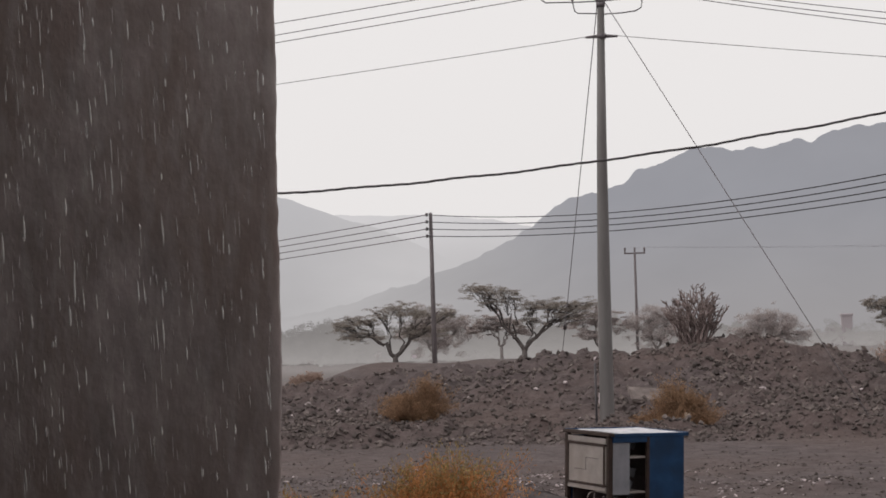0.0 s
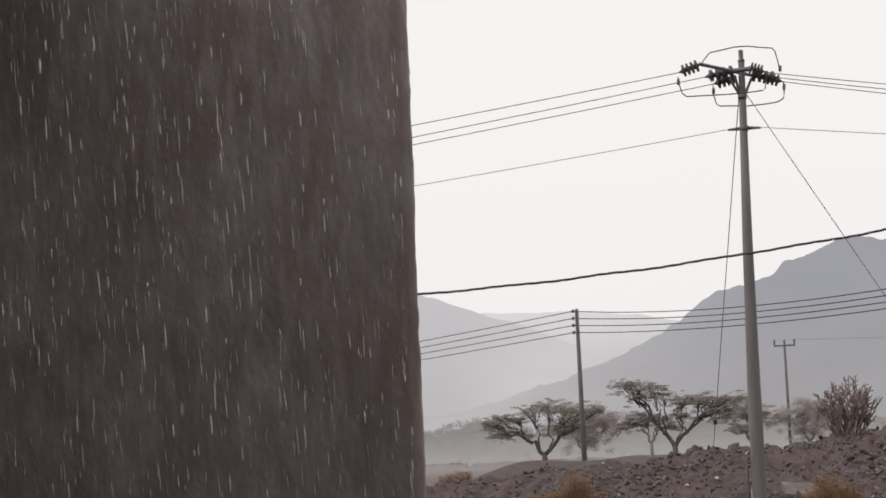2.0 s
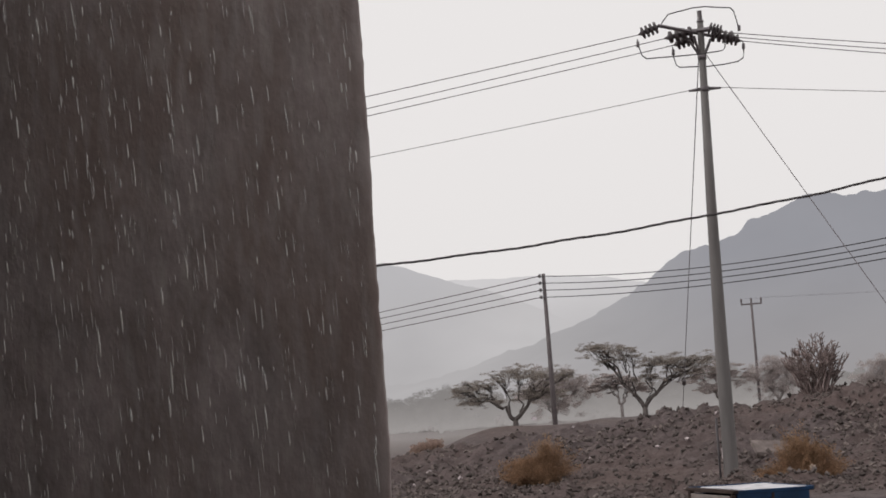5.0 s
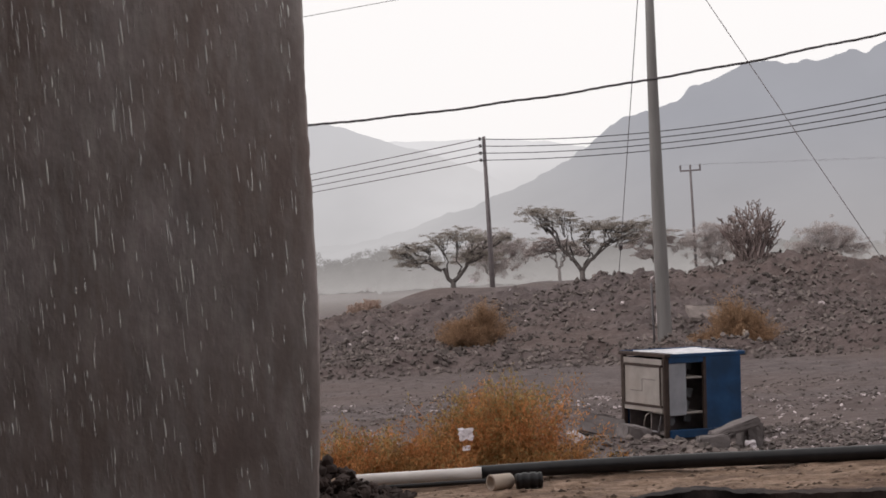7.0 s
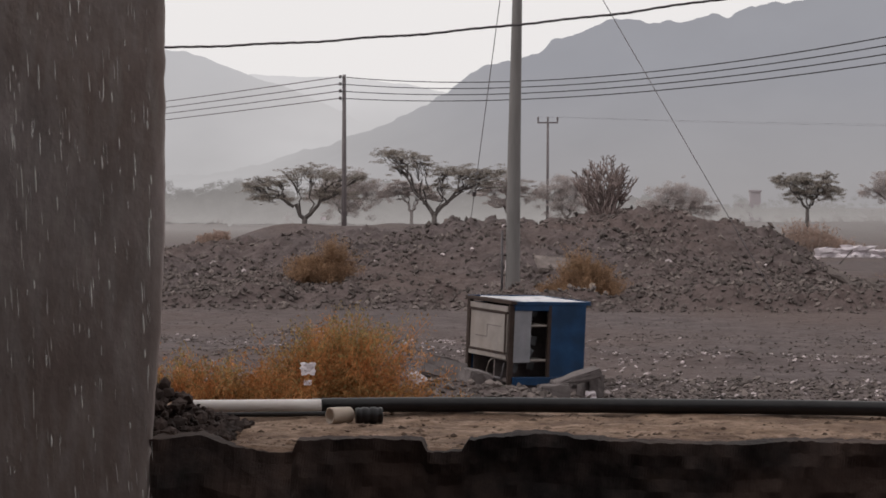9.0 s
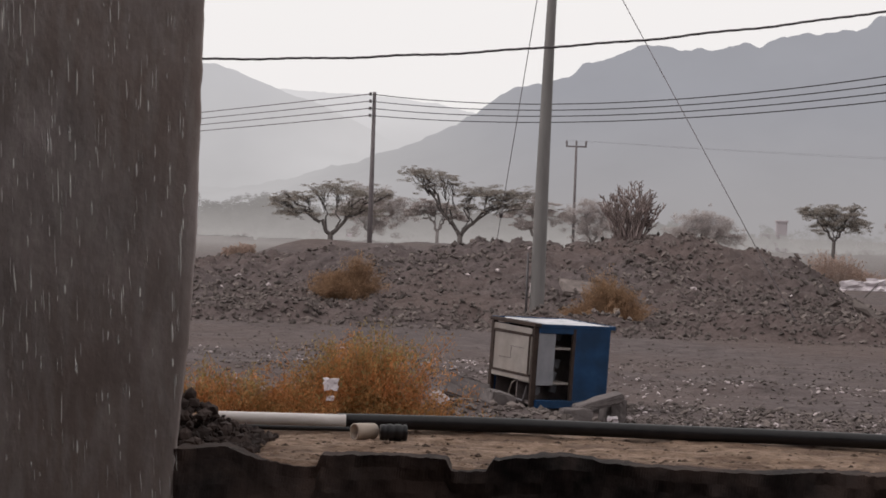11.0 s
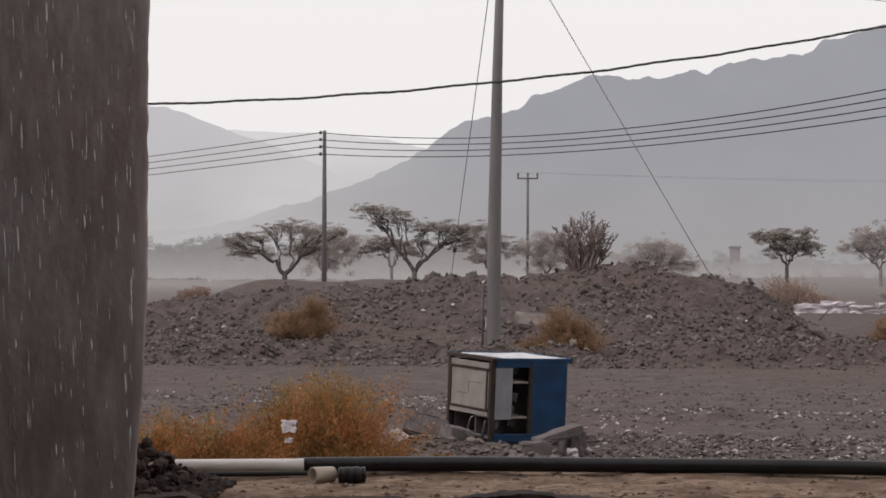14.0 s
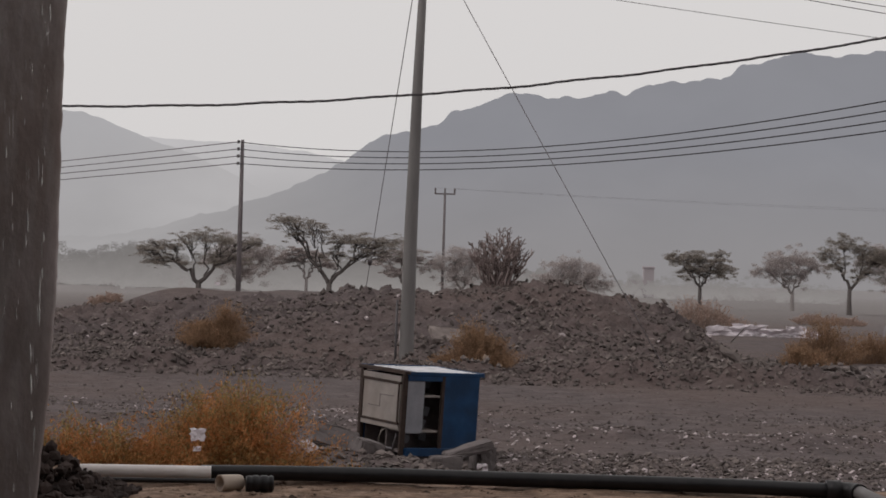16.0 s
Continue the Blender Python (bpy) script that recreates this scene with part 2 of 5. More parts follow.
M_GREYSHEET = mat("grey_glass_sheet", [(0.16, 0.18, 0.19), (0.24, 0.26, 0.27)], 5, rough=0.25, bump=0, gloss=0.5)
M_PVC = mat("white_pvc", [(0.72, 0.74, 0.68), (0.8, 0.83, 0.77)], 12, rough=0.45, bump=0.05, big=(0.6, 0.58, 0.52), big_scale=7, gloss=0.4)
M_CREAM = mat("cream_pvc", [(0.42, 0.38, 0.3), (0.5, 0.46, 0.37)], 12, rough=0.5, bump=0)
M_HDPE = mat("black_polyethylene", [(0.009, 0.009, 0.01), (0.02, 0.02, 0.021)], 15, rough=0.4, bump=0.1, gloss=0.3)
M_PAPER = mat("white_litter", [(0.5, 0.5, 0.5), (0.66, 0.66, 0.66)], 15, bump=0.2)
M_SCRUB = mat("dry_orange_scrub", [(0.31, 0.135, 0.048), (0.46, 0.225, 0.085), (0.56, 0.34, 0.15)], 5, island=0.4, bump=0, big=(0.2, 0.14, 0.05), big_scale=2.5, big_amount=0.8)
M_OLIVE = mat("drab_olive_tips", [(0.2, 0.165, 0.065), (0.34, 0.28, 0.12)], 5, island=0.4, bump=0)
M_OLIVEDUST = mat("dusty_brown_tips", [(0.24, 0.17, 0.1), (0.36, 0.26, 0.155)], 3, island=0.3, bump=0)
M_SCRUBDUST = mat("dusty_golden_scrub", [(0.24, 0.165, 0.1), (0.345, 0.242, 0.145)], 2.5, island=0.35, bump=0)
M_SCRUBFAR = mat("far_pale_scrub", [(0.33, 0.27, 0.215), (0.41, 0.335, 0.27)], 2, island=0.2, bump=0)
M_PINK = mat("bare_reddish_twigs", [(0.11, 0.094, 0.085), (0.3, 0.262, 0.235)], 3, island=0.3, bump=0)
M_BARK = mat("dusty_bark", [(0.085, 0.082, 0.075), (0.135, 0.13, 0.118)], 5, bump=0.3)
# haze painted into the leaf colours and the far bark, paler on farther trees
M_LEAF = mat("haze_greyed_acacia_leaves", [(0.25, 0.243, 0.205), (0.325, 0.316, 0.268)], 0.7, island=0.15, bump=0)
M_BARK2 = mat("haze_paled_bark", [(0.25, 0.247, 0.23), (0.3, 0.297, 0.275)], 2, bump=0)
M_LEAF2 = mat("haze_paled_leaves", [(0.39, 0.38, 0.35), (0.46, 0.448, 0.41)], 0.5, island=0.15, bump=0)
# haze painted into the far building's wall colour
M_FARWALL = mat("haze_grey_far_wall", [(0.355, 0.352, 0.35), (0.375, 0.372, 0.37)], 0.4, bump=0)


def thin_leaf(m, share=0.5):
    """Let light pass through thin leaves."""
    n, l = m.node_tree.nodes, m.node_tree.links
    b = n["Principled BSDF"]
    tr, mx = n.new("ShaderNodeBsdfTranslucent"), n.new("ShaderNodeMixShader")
    l.new(b.inputs["Base Color"].links[0].from_socket, tr.inputs["Color"])
    mx.inputs[0].default_value = share
    l.new(b.outputs[0], mx.inputs[1])
    l.new(tr.outputs[0], mx.inputs[2])
    l.new(mx.outputs[0], n["Material Output"].inputs["Surface"])


for m in (M_LEAF, M_LEAF2, M_SCRUB, M_OLIVE, M_OLIVEDUST, M_SCRUBDUST, M_SCRUBFAR):
    thin_leaf(m)


def ground_material():
    m = mat("wet_gravel_ground", [(0.062, 0.054, 0.051), (0.09, 0.078, 0.073), (0.13, 0.113, 0.106)], 2.2, 12, bump=1.0, bump_scale=7, bump_dist=0.09,
            big=(0.105, 0.08, 0.066), big_scale=0.16, big_amount=0.5)
    n, l = m.node_tree.nodes, m.node_tree.links
    b = n["Principled BSDF"]
    link = b.inputs["Base Color"].links[0]
    src = link.from_socket
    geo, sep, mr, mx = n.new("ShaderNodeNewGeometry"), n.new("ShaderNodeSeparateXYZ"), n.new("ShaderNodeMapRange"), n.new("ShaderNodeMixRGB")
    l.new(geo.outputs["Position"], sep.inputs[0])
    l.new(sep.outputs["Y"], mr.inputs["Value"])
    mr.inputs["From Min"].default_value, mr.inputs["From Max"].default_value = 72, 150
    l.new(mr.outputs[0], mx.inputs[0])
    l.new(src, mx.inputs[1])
    # haze painted into the far ground: paler to the left and with distance
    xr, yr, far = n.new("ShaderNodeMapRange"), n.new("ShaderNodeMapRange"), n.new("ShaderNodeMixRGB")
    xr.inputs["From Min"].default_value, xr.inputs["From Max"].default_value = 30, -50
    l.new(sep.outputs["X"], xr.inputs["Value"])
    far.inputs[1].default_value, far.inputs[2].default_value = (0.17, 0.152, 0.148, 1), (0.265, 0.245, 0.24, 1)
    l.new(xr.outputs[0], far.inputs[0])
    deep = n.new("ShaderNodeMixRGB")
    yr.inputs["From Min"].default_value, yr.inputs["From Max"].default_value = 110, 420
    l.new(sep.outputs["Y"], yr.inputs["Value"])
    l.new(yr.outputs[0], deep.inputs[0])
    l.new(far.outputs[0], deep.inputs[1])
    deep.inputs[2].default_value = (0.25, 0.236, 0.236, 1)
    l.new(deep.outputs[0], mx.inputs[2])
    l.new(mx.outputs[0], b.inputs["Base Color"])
    return m


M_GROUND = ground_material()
# far thickets glow in place of haze, palest near the ground
M_LEAF3 = glow("haze_glow_thicket", (0.318, 0.302, 0.295), (0.225, 0.214, 0.209), 0.6, 3.2, patch=0.16, scale=0.7)
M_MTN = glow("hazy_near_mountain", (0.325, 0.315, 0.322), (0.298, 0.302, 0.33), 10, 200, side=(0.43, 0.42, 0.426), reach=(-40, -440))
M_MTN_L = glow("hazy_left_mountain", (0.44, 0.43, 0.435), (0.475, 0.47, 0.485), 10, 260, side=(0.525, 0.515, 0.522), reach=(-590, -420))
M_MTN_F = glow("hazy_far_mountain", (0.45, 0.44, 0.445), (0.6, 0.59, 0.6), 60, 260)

# ------------------------------------------------------------------ mesh helpers
RNG = np.random.default_rng(7)


def mesh_object(name, verts, faces, material, smooth=False, parent=None, label=""):
    me = bpy.data.meshes.new(name)
    me.from_pydata(np.asarray(verts, float).tolist(), [], [list(map(int, f)) for f in faces])
    me.materials.append(material)
    if smooth:
        me.polygons.foreach_set("use_smooth", [True] * len(me.polygons))
    me.update()
    ob = new(name, me)
    if parent:
        ob.parent = parent
    if label:
        ob["label"] = label
    return ob


def part(name, bm, material, parent, label="", smooth=False):
    me = bpy.data.meshes.new(name)
    bm.to_mesh(me)
    bm.free()
    me.materials.append(material)
    if smooth:
        me.polygons.foreach_set("use_smooth", [True] * len(me.polygons))
    ob = new(name, me)
    if parent:
        ob.parent = parent
    if label:
        ob["label"] = label
    return ob


def empty(name, m=None, label="", category="", group="", kind=""):
    ob = new(name)
    if m is not None:
        ob.matrix_world = Matrix.Translation(m) if isinstance(m, Vector) else m
    return tagged(ob, label, category, group, kind)


def bm_box(size, at=(0, 0, 0), turn=(0, 0, 0), bevel=0.006, rough=0.0, cuts=0):
    """A bevelled box; rough: chipped, uneven faces."""
    bm = bmesh.new()
    bmesh.ops.create_cube(bm, size=1)
    bmesh.ops.scale(bm, vec=size, verts=bm.verts)
    if bevel:
        bmesh.ops.bevel(bm, geom=bm.edges[:], offset=min(bevel, min(size) * 0.4), segments=1, affect="EDGES")
    if cuts:
        bmesh.ops.subdivide_edges(bm, edges=bm.edges[:], cuts=cuts, use_grid_fill=True)
    if rough:
        for v in bm.verts:
            v.co += Vector([random.uniform(-rough, rough) for _ in range(3)])
    bmesh.ops.transform(bm, matrix=pose(*at, *turn), verts=bm.verts)
    return bm


def tube(path, radii, seg=8, cap=True):
    """Vertices and faces of a tube along a path."""
    path = np.asarray(path, float)
    radii = np.broadcast_to(np.asarray(radii, float), (len(path),))
    d = np.gradient(path, axis=0)
    d /= np.linalg.norm(d, axis=1, keepdims=True) + 1e-9
    up = np.where(np.abs(d[:, 2:3]) > 0.9, np.array([[1.0, 0, 0]]), np.array([[0, 0, 1.0]]))
    u = np.cross(d, up)
    u /= np.linalg.norm(u, axis=1, keepdims=True)
    w = np.cross(d, u)
    a = np.linspace(0, 2 * np.pi, seg, endpoint=False)
    v = (path[:, None] + radii[:, None, None] * (np.cos(a)[None, :, None] * u[:, None] + np.sin(a)[None, :, None] * w[:, None])).reshape(-1, 3)
    f = [[i * seg + j, i * seg + (j + 1) % seg, (i + 1) * seg + (j + 1) % seg, (i + 1) * seg + j] for i in range(len(path) - 1) for j in range(seg)]
    if cap:
        f += [list(range(seg))[::-1], [(len(path) - 1) * seg + j for j in range(seg)]]
    return v, f


def joined(pieces):
    vs, fs, k = [], [], 0
    for v, f in pieces:
        vs.append(np.asarray(v, float))
        fs += [[i + k for i in g] for g in f]
        k += len(v)
    return np.concatenate(vs), fs


def lathe(profile, seg=14):
    """A turned shape along x from (x, radius) pairs."""
    a = np.linspace(0, 2 * np.pi, seg, endpoint=False)
    v = np.array([[x, r * math.cos(t), r * math.sin(t)] for x, r in profile for t in a])
    f = [[i * seg + j, i * seg + (j + 1) % seg, (i + 1) * seg + (j + 1) % seg, (i + 1) * seg + j] for i in range(len(profile) - 1) for j in range(seg)]
    return v, f


LATTICE = RNG.random((256, 256))


def vnoise(x, y):
    xi, yi = np.floor(x).astype(int), np.floor(y).astype(int)
    fx, fy = x - xi, y - yi
    fx, fy = fx * fx * (3 - 2 * fx), fy * fy * (3 - 2 * fy)
    g = lambda a, b: LATTICE[a % 256, b % 256]
    return (g(xi, yi) * (1 - fx) + g(xi + 1, yi) * fx) * (1 - fy) + (g(xi, yi + 1) * (1 - fx) + g(xi + 1, yi + 1) * fx) * fy - 0.5


def fbm(x, y, octaves=4):
    return sum(vnoise(x * 2**k + 17.3 * k, y * 2**k + 9.1 * k) / 2**k for k in range(octaves))


def smooth(a, b, x):
    t = np.clip((x - a) / (b - a), 0, 1)
    return t * t * (3 - 2 * t)


# ------------------------------------------------------------------ ground with road, berm and spoil heap
CREST = np.array([(-40, 0.8), (-14, 0.62), (-9.3, 0.68), (-8.3, 0.86), (-6.0, 1.02), (-4.0, 1.15), (-2.9, 1.25), (-1.6, 1.38), (-0.2, 1.38), (0.55, 1.51),
                  (1.1, 1.62), (1.9, 1.70), (2.7, 1.67), (3.2, 1.57), (3.8, 1.42), (4.4, 1.3), (5.1, 1.1), (5.8, 0.7), (6.4, 0.36), (7.0, 0.08), (7.6, 0.0)])


def height(x, y):
    x, y = np.asarray(x, float), np.asarray(y, float)
    crest = np.interp(x, CREST[:, 0], CREST[:, 1])
    foot = 41.0 + 0.5 * fbm(x * 0.35, x * 0 + 3) + 3.5 * smooth(4.5, 7.5, x)
    rise = smooth(0, 1, (y - foot) / (50.0 - foot)) * 0.35 + 0.65 * np.clip((y - foot) / (50.0 - foot), 0, 1)
    fall = 1 - smooth(50.8, 57.5, y)
    heap = crest * np.minimum(rise, 1) * fall
    near = np.clip(1 - np.abs(y - 45) / 60, 0.0, 1)
    gully = np.abs(fbm(x * 1.5 + 0.5 * vnoise(x * 0.8, y * 0.8), y * 0.3 + 7, 3))
    lumps = heap * 0.16 * fbm(x * 0.9, y * 0.9) + np.minimum(heap * 2.0, 1.0) * (0.17 * fbm(x * 2.1, y * 1.7, 2) + 0.22 * np.abs(fbm(x * 4.3, y * 3.1, 2)) + 0.1 * np.abs(vnoise(x * 8.5, y * 6)) + 0.05 * vnoise(x * 15, y * 12) - 0.14 * (0.25 - gully) - 0.06)
    berm = 0.40 * np.exp(-((y - 38.0 - 0.5 * vnoise(x * 0.4, x * 0)) / 0.5) ** 2) * (0.7 + 0.7 * fbm(x * 1.6, y * 1.2) + 0.5 * fbm(x * 5, y * 4.5, 2))
    ridge = 0.10 * np.exp(-((y - 25.6 - 0.6 * vnoise(x * 0.5, x * 0 + 5)) / 0.8) ** 2) * (0.8 + fbm(x * 1.9, y * 1.5))
    rut = -0.04 * np.exp(-((y - 33.5) / 1.0) ** 2) - 0.03 * np.exp(-((y - 30.5) / 0.7) ** 2)
    rubble = 0.18 * np.exp(-(((x + 1.0) / 0.9) ** 2 + ((y - 20.8) / 0.8) ** 2))
    far = 1.35 * np.exp(-(((x + 9.5) / 2.6) ** 2 + ((y - 76) / 4) ** 2)) + 1.1 * np.exp(-(((x + 4.0) / 2.0) ** 2 + ((y - 78) / 4) ** 2)) \
        + 1.0 * np.exp(-(((x + 6.5) / 1.6) ** 2 + ((y - 77) / 4) ** 2))
    rough = near * (0.05 * fbm(x * 0.7, y * 0.7) + 0.03 * fbm(x * 4, y * 4, 3))
    return GROUND + heap + lumps + berm + ridge + rut + rubble + far + rough


def axis(fine_a, fine_b, step, far_a, far_b):
    mid = np.arange(fine_a, fine_b + step / 2, step)
    lo, hi = [fine_a], [fine_b]
    s = step
    while lo[-1] > far_a:
        s *= 1.3
        lo.append(max(far_a, lo[-1] - s))
    s = step
    while hi[-1] < far_b:
        s *= 1.3
        hi.append(min(far_b, hi[-1] + s))
    return np.r_[lo[:0:-1], mid, hi[1:]]


def build_ground():
    xs, ys = axis(-13, 13, 0.075, -4500, 4500), axis(17, 58, 0.075, -4500, 4500)
    X, Y = np.meshgrid(xs, ys)
    Z = height(X, Y)
    v = np.stack([X, Y, Z], -1).reshape(-1, 3)
    nx, ny = len(xs), len(ys)
    i = (np.arange(ny - 1)[:, None] * nx + np.arange(nx - 1)[None]).ravel()
    f = np.stack([i, i + 1, i + nx + 1, i + nx], -1)
    me = bpy.data.meshes.new("ground")
    me.from_pydata(v.tolist(), [], f.tolist())
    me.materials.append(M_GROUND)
    me.polygons.foreach_set("use_smooth", [True] * len(me.polygons))
    ob = new("ground", me)
    tagged(ob, "wet grey gravel ground with a dirt road and a long spoil heap", "ground", kind="structure")


build_ground()

# ------------------------------------------------------------------ mountains
RIGHT = [(-900, 20), (-483, 52), (-356, 89), (-289, 110), (-238, 127), (-187, 152), (-137, 185), (-103, 206), (-69, 215), (-27, 231), (2, 248), (53, 262),
         (78, 276), (116, 275), (191, 277), (259, 287), (334, 302), (393, 310), (427, 327), (486, 348), (553, 350), (620, 356), (900, 400), (1600, 330), (3000, 200), (4400, 60)]
LEFT = [(-4400, 120), (-2500, 300), (-1300, 330), (-900, 310), (-706, 283), (-670, 279), (-600, 254), (-528, 228), (-488, 216), (-407, 182), (-306, 132), (-150, 60), (0, 10)]
FAR = [(-1500, 260), (-700, 275), (-440, 269), (-310, 256), (-215, 233), (-121, 217), (100, 180), (600, 150)]


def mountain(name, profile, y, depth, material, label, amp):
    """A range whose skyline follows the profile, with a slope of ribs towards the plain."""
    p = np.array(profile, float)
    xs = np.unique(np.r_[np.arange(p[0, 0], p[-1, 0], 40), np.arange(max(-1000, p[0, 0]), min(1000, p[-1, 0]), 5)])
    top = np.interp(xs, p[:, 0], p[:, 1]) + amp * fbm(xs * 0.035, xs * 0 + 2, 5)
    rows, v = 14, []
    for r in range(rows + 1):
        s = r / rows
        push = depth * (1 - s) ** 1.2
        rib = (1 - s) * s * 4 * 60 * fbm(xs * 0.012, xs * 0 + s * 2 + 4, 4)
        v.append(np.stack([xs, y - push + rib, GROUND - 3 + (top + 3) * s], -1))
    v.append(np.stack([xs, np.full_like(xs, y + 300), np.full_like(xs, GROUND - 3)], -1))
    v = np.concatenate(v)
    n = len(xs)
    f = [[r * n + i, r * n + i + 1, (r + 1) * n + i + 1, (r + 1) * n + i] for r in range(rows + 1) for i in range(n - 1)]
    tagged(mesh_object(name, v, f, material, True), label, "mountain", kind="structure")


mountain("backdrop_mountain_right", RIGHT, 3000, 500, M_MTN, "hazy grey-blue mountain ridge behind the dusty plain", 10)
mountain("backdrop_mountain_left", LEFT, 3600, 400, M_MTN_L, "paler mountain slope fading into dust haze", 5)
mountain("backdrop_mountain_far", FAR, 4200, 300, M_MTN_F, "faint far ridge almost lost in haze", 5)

# ------------------------------------------------------------------ shelter: wall, sill, floor, roof
EDGE = [(0.0, -1.19), (1.2, -1.186), (1.42, -1.168), (1.7, -1.145), (2.0, -1.132), (2.9, -1.125), (5.0, -1.12)]
WALL_Y = 8.30


def build_wall():
    """Rendered wall that ends in a worn, rounded corner."""
    zs = np.arange(0.3, 5.01, 0.03)
    ex = np.interp(zs, [a for a, _ in EDGE], [b for _, b in EDGE]) + 0.006 * fbm(zs * 6, zs * 0, 4) + 0.004 * vnoise(zs * 40, zs * 0 + 8)
    section = [(-7.0, 0.0)] + [(-4.0 + 0.07 * k, 0.0) for k in range(56)] + [(-0.10, 0.0), (-0.03, 0.001), (-0.006, 0.005), (0.0, 0.014), (-0.006, 0.05), (-0.05, 0.24), (-0.07, 0.26), (-7.0, 0.26)]
    v = []
    for z, e in zip(zs, ex):
        for k, (sx, sy) in enumerate(section):
            bump = 0.012 * float(vnoise(np.array(sx * 1.7), np.array(z * 1.7))) + 0.004 * float(vnoise(np.array(sx * 9), np.array(z * 9)))
            v.append((e + sx if sx > -6 else -8.0, WALL_Y + sy + (bump if sy < 0.02 else 0), z))
    n = len(section)
    f = [[r * n + k, r * n + k + 1, (r + 1) * n + k + 1, (r + 1) * n + k] for r in range(len(zs) - 1) for k in range(n - 1)]
    f.append([(len(zs) - 1) * n + k for k in range(n)])
    tagged(mesh_object("wall_front", v, f, M_WALL, True), "dark brown-grey wet cement-rendered wall with a worn corner", "wall", kind="structure")


build_wall()


def slab(name, size, at, material, label, category):
    return tagged(part(name, bm_box(size, at, bevel=0.01), material, None), label, category, kind="structure")


slab("floor", (13.2, 10.4, 0.25), (-1.4, 3.05, 0.425), M_ROOM, "bare cement floor of an open shelter", "floor")
# unseen roof and walls, added to keep skylight off the front wall and parapet
slab("ceiling", (13.2, 6.0, 0.18), (-1.4, 0.8, 4.4), M_ROOM, "unseen concrete roof slab added to dim the shelter", "ceiling")
# this strip and the nearer left wall are added to shade the wall's left part
slab("ceiling_shade_strip", (1.45, 4.45, 0.18), (-2.72, 6.03, 4.4), M_ROOM, "unseen concrete roof strip added to shade the wall's left part", "ceiling")
slab("wall_back", (13.2, 0.2, 3.76), (-1.4, -2.1, 2.43), M_ROOM, "unseen bare cement back wall", "wall")
slab("wall_side", (0.2, 10.3, 3.76), (5.1, 3.15, 2.43), M_ROOM, "unseen bare cement side wall", "wall")
slab("wall_side_shade", (0.2, 10.2, 3.76), (-3.45, 3.15, 2.43), M_ROOM, "unseen bare cement side wall", "wall")


def build_sill():
    """Rough sandy top of the parapet and the earth behind it."""
    xs, ys = np.arange(-1.45, 5.2, 0.02), np.r_[np.arange(8.36, 9.7, 0.02), 10.1, 10.6, 11.5]
    X, Y = np.meshgrid(xs, ys)
    Z = 1.358 + 0.02 * fbm(X * 1.6, Y * 7, 5) + 0.016 * fbm(X * 7, Y * 17, 3) - 0.9 * smooth(9.62, 11.5, Y)
    Z -= 0.02 * (Y < 8.37)
    v = np.stack([X, Y, Z], -1).reshape(-1, 3)
    nx = len(xs)
    f = [[j * nx + i, j * nx + i + 1, (j + 1) * nx + i + 1, (j + 1) * nx + i] for j in range(len(ys) - 1) for i in range(nx - 1)]
    tagged(mesh_object("sill_top", v, f, M_SAND, True), "rough sandy mortar top of a low broken parapet", "sill", kind="structure")
    # broken face towards the room, its shade painted near-black
    v, xs = [], np.arange(-1.175, 5.2, 0.008)
    # blocks broken off at several places
    brk = np.array([(-1.3, 1.400), (-1.02, 1.404), (-0.9, 1.372), (-0.742, 1.352), (-0.728, 1.391), (-0.345, 1.403), (-0.33, 1.367), (-0.225, 1.370), (-0.2, 1.405), (0.0, 1.418), (0.18, 1.41), (0.36, 1.396), (0.68, 1.399), (5.2, 1.40)])
    top = np.interp(xs, brk[:, 0], brk[:, 1]) - 0.008 + 0.012 * fbm(xs * 5, xs * 0 + 7, 3) + 0.008 * np.abs(fbm(xs * 30, xs * 0 + 3, 3))
    for s in np.linspace(0, 1, 24):
        out = 0.05 * fbm(xs * 5, xs * 0 + s * 6, 4) + 0.02 * fbm(xs * 17, xs * 0 + s * 19, 3)
        v.append(np.stack([xs, 8.33 + out - 0.02 * math.sin(s * 3.1), 0.54 + (top - 0.54) * s], -1))
    lip = 0.06 + 0.10 * np.abs(fbm(xs * 2.6, xs * 0 + 31, 4))
    v.append(np.stack([xs, 8.34 + lip, top + 0.006 * fbm(xs * 20, xs * 0, 2)], -1))
    v.append(np.stack([xs, 8.38 + lip, top - 0.05], -1))
    v, n = np.concatenate(v), len(xs)
    f = [[r * n + i, r * n + i + 1, (r + 1) * n + i + 1, (r + 1) * n + i] for r in range(25) for i in range(n - 1)]
    tagged(mesh_object("sill_face", v, f, M_DARKEDGE, False), "broken blockwork face of the parapet, shade painted near-black", "sill", kind="structure")


build_sill()

# ------------------------------------------------------------------ power poles and wires


def sagging(a, b, sag, n=40):
    a, b = np.array(a, float), np.array(b, float)
    s = np.linspace(0, 1, n)[:, None]
    p = a + (b - a) * s
    p[:, 2:] -= sag * 4 * s * (1 - s)
    return p


def wire(name, a, b, sag, r, label, group, material=None, n=40):
    v, f = tube(sagging(a, b, sag, n), r, 6)
    return tagged(mesh_object(name, v, f, material or M_WIRE, True), label, "wire", group)


POLE = Vector((-0.715, 39.5, GROUND))


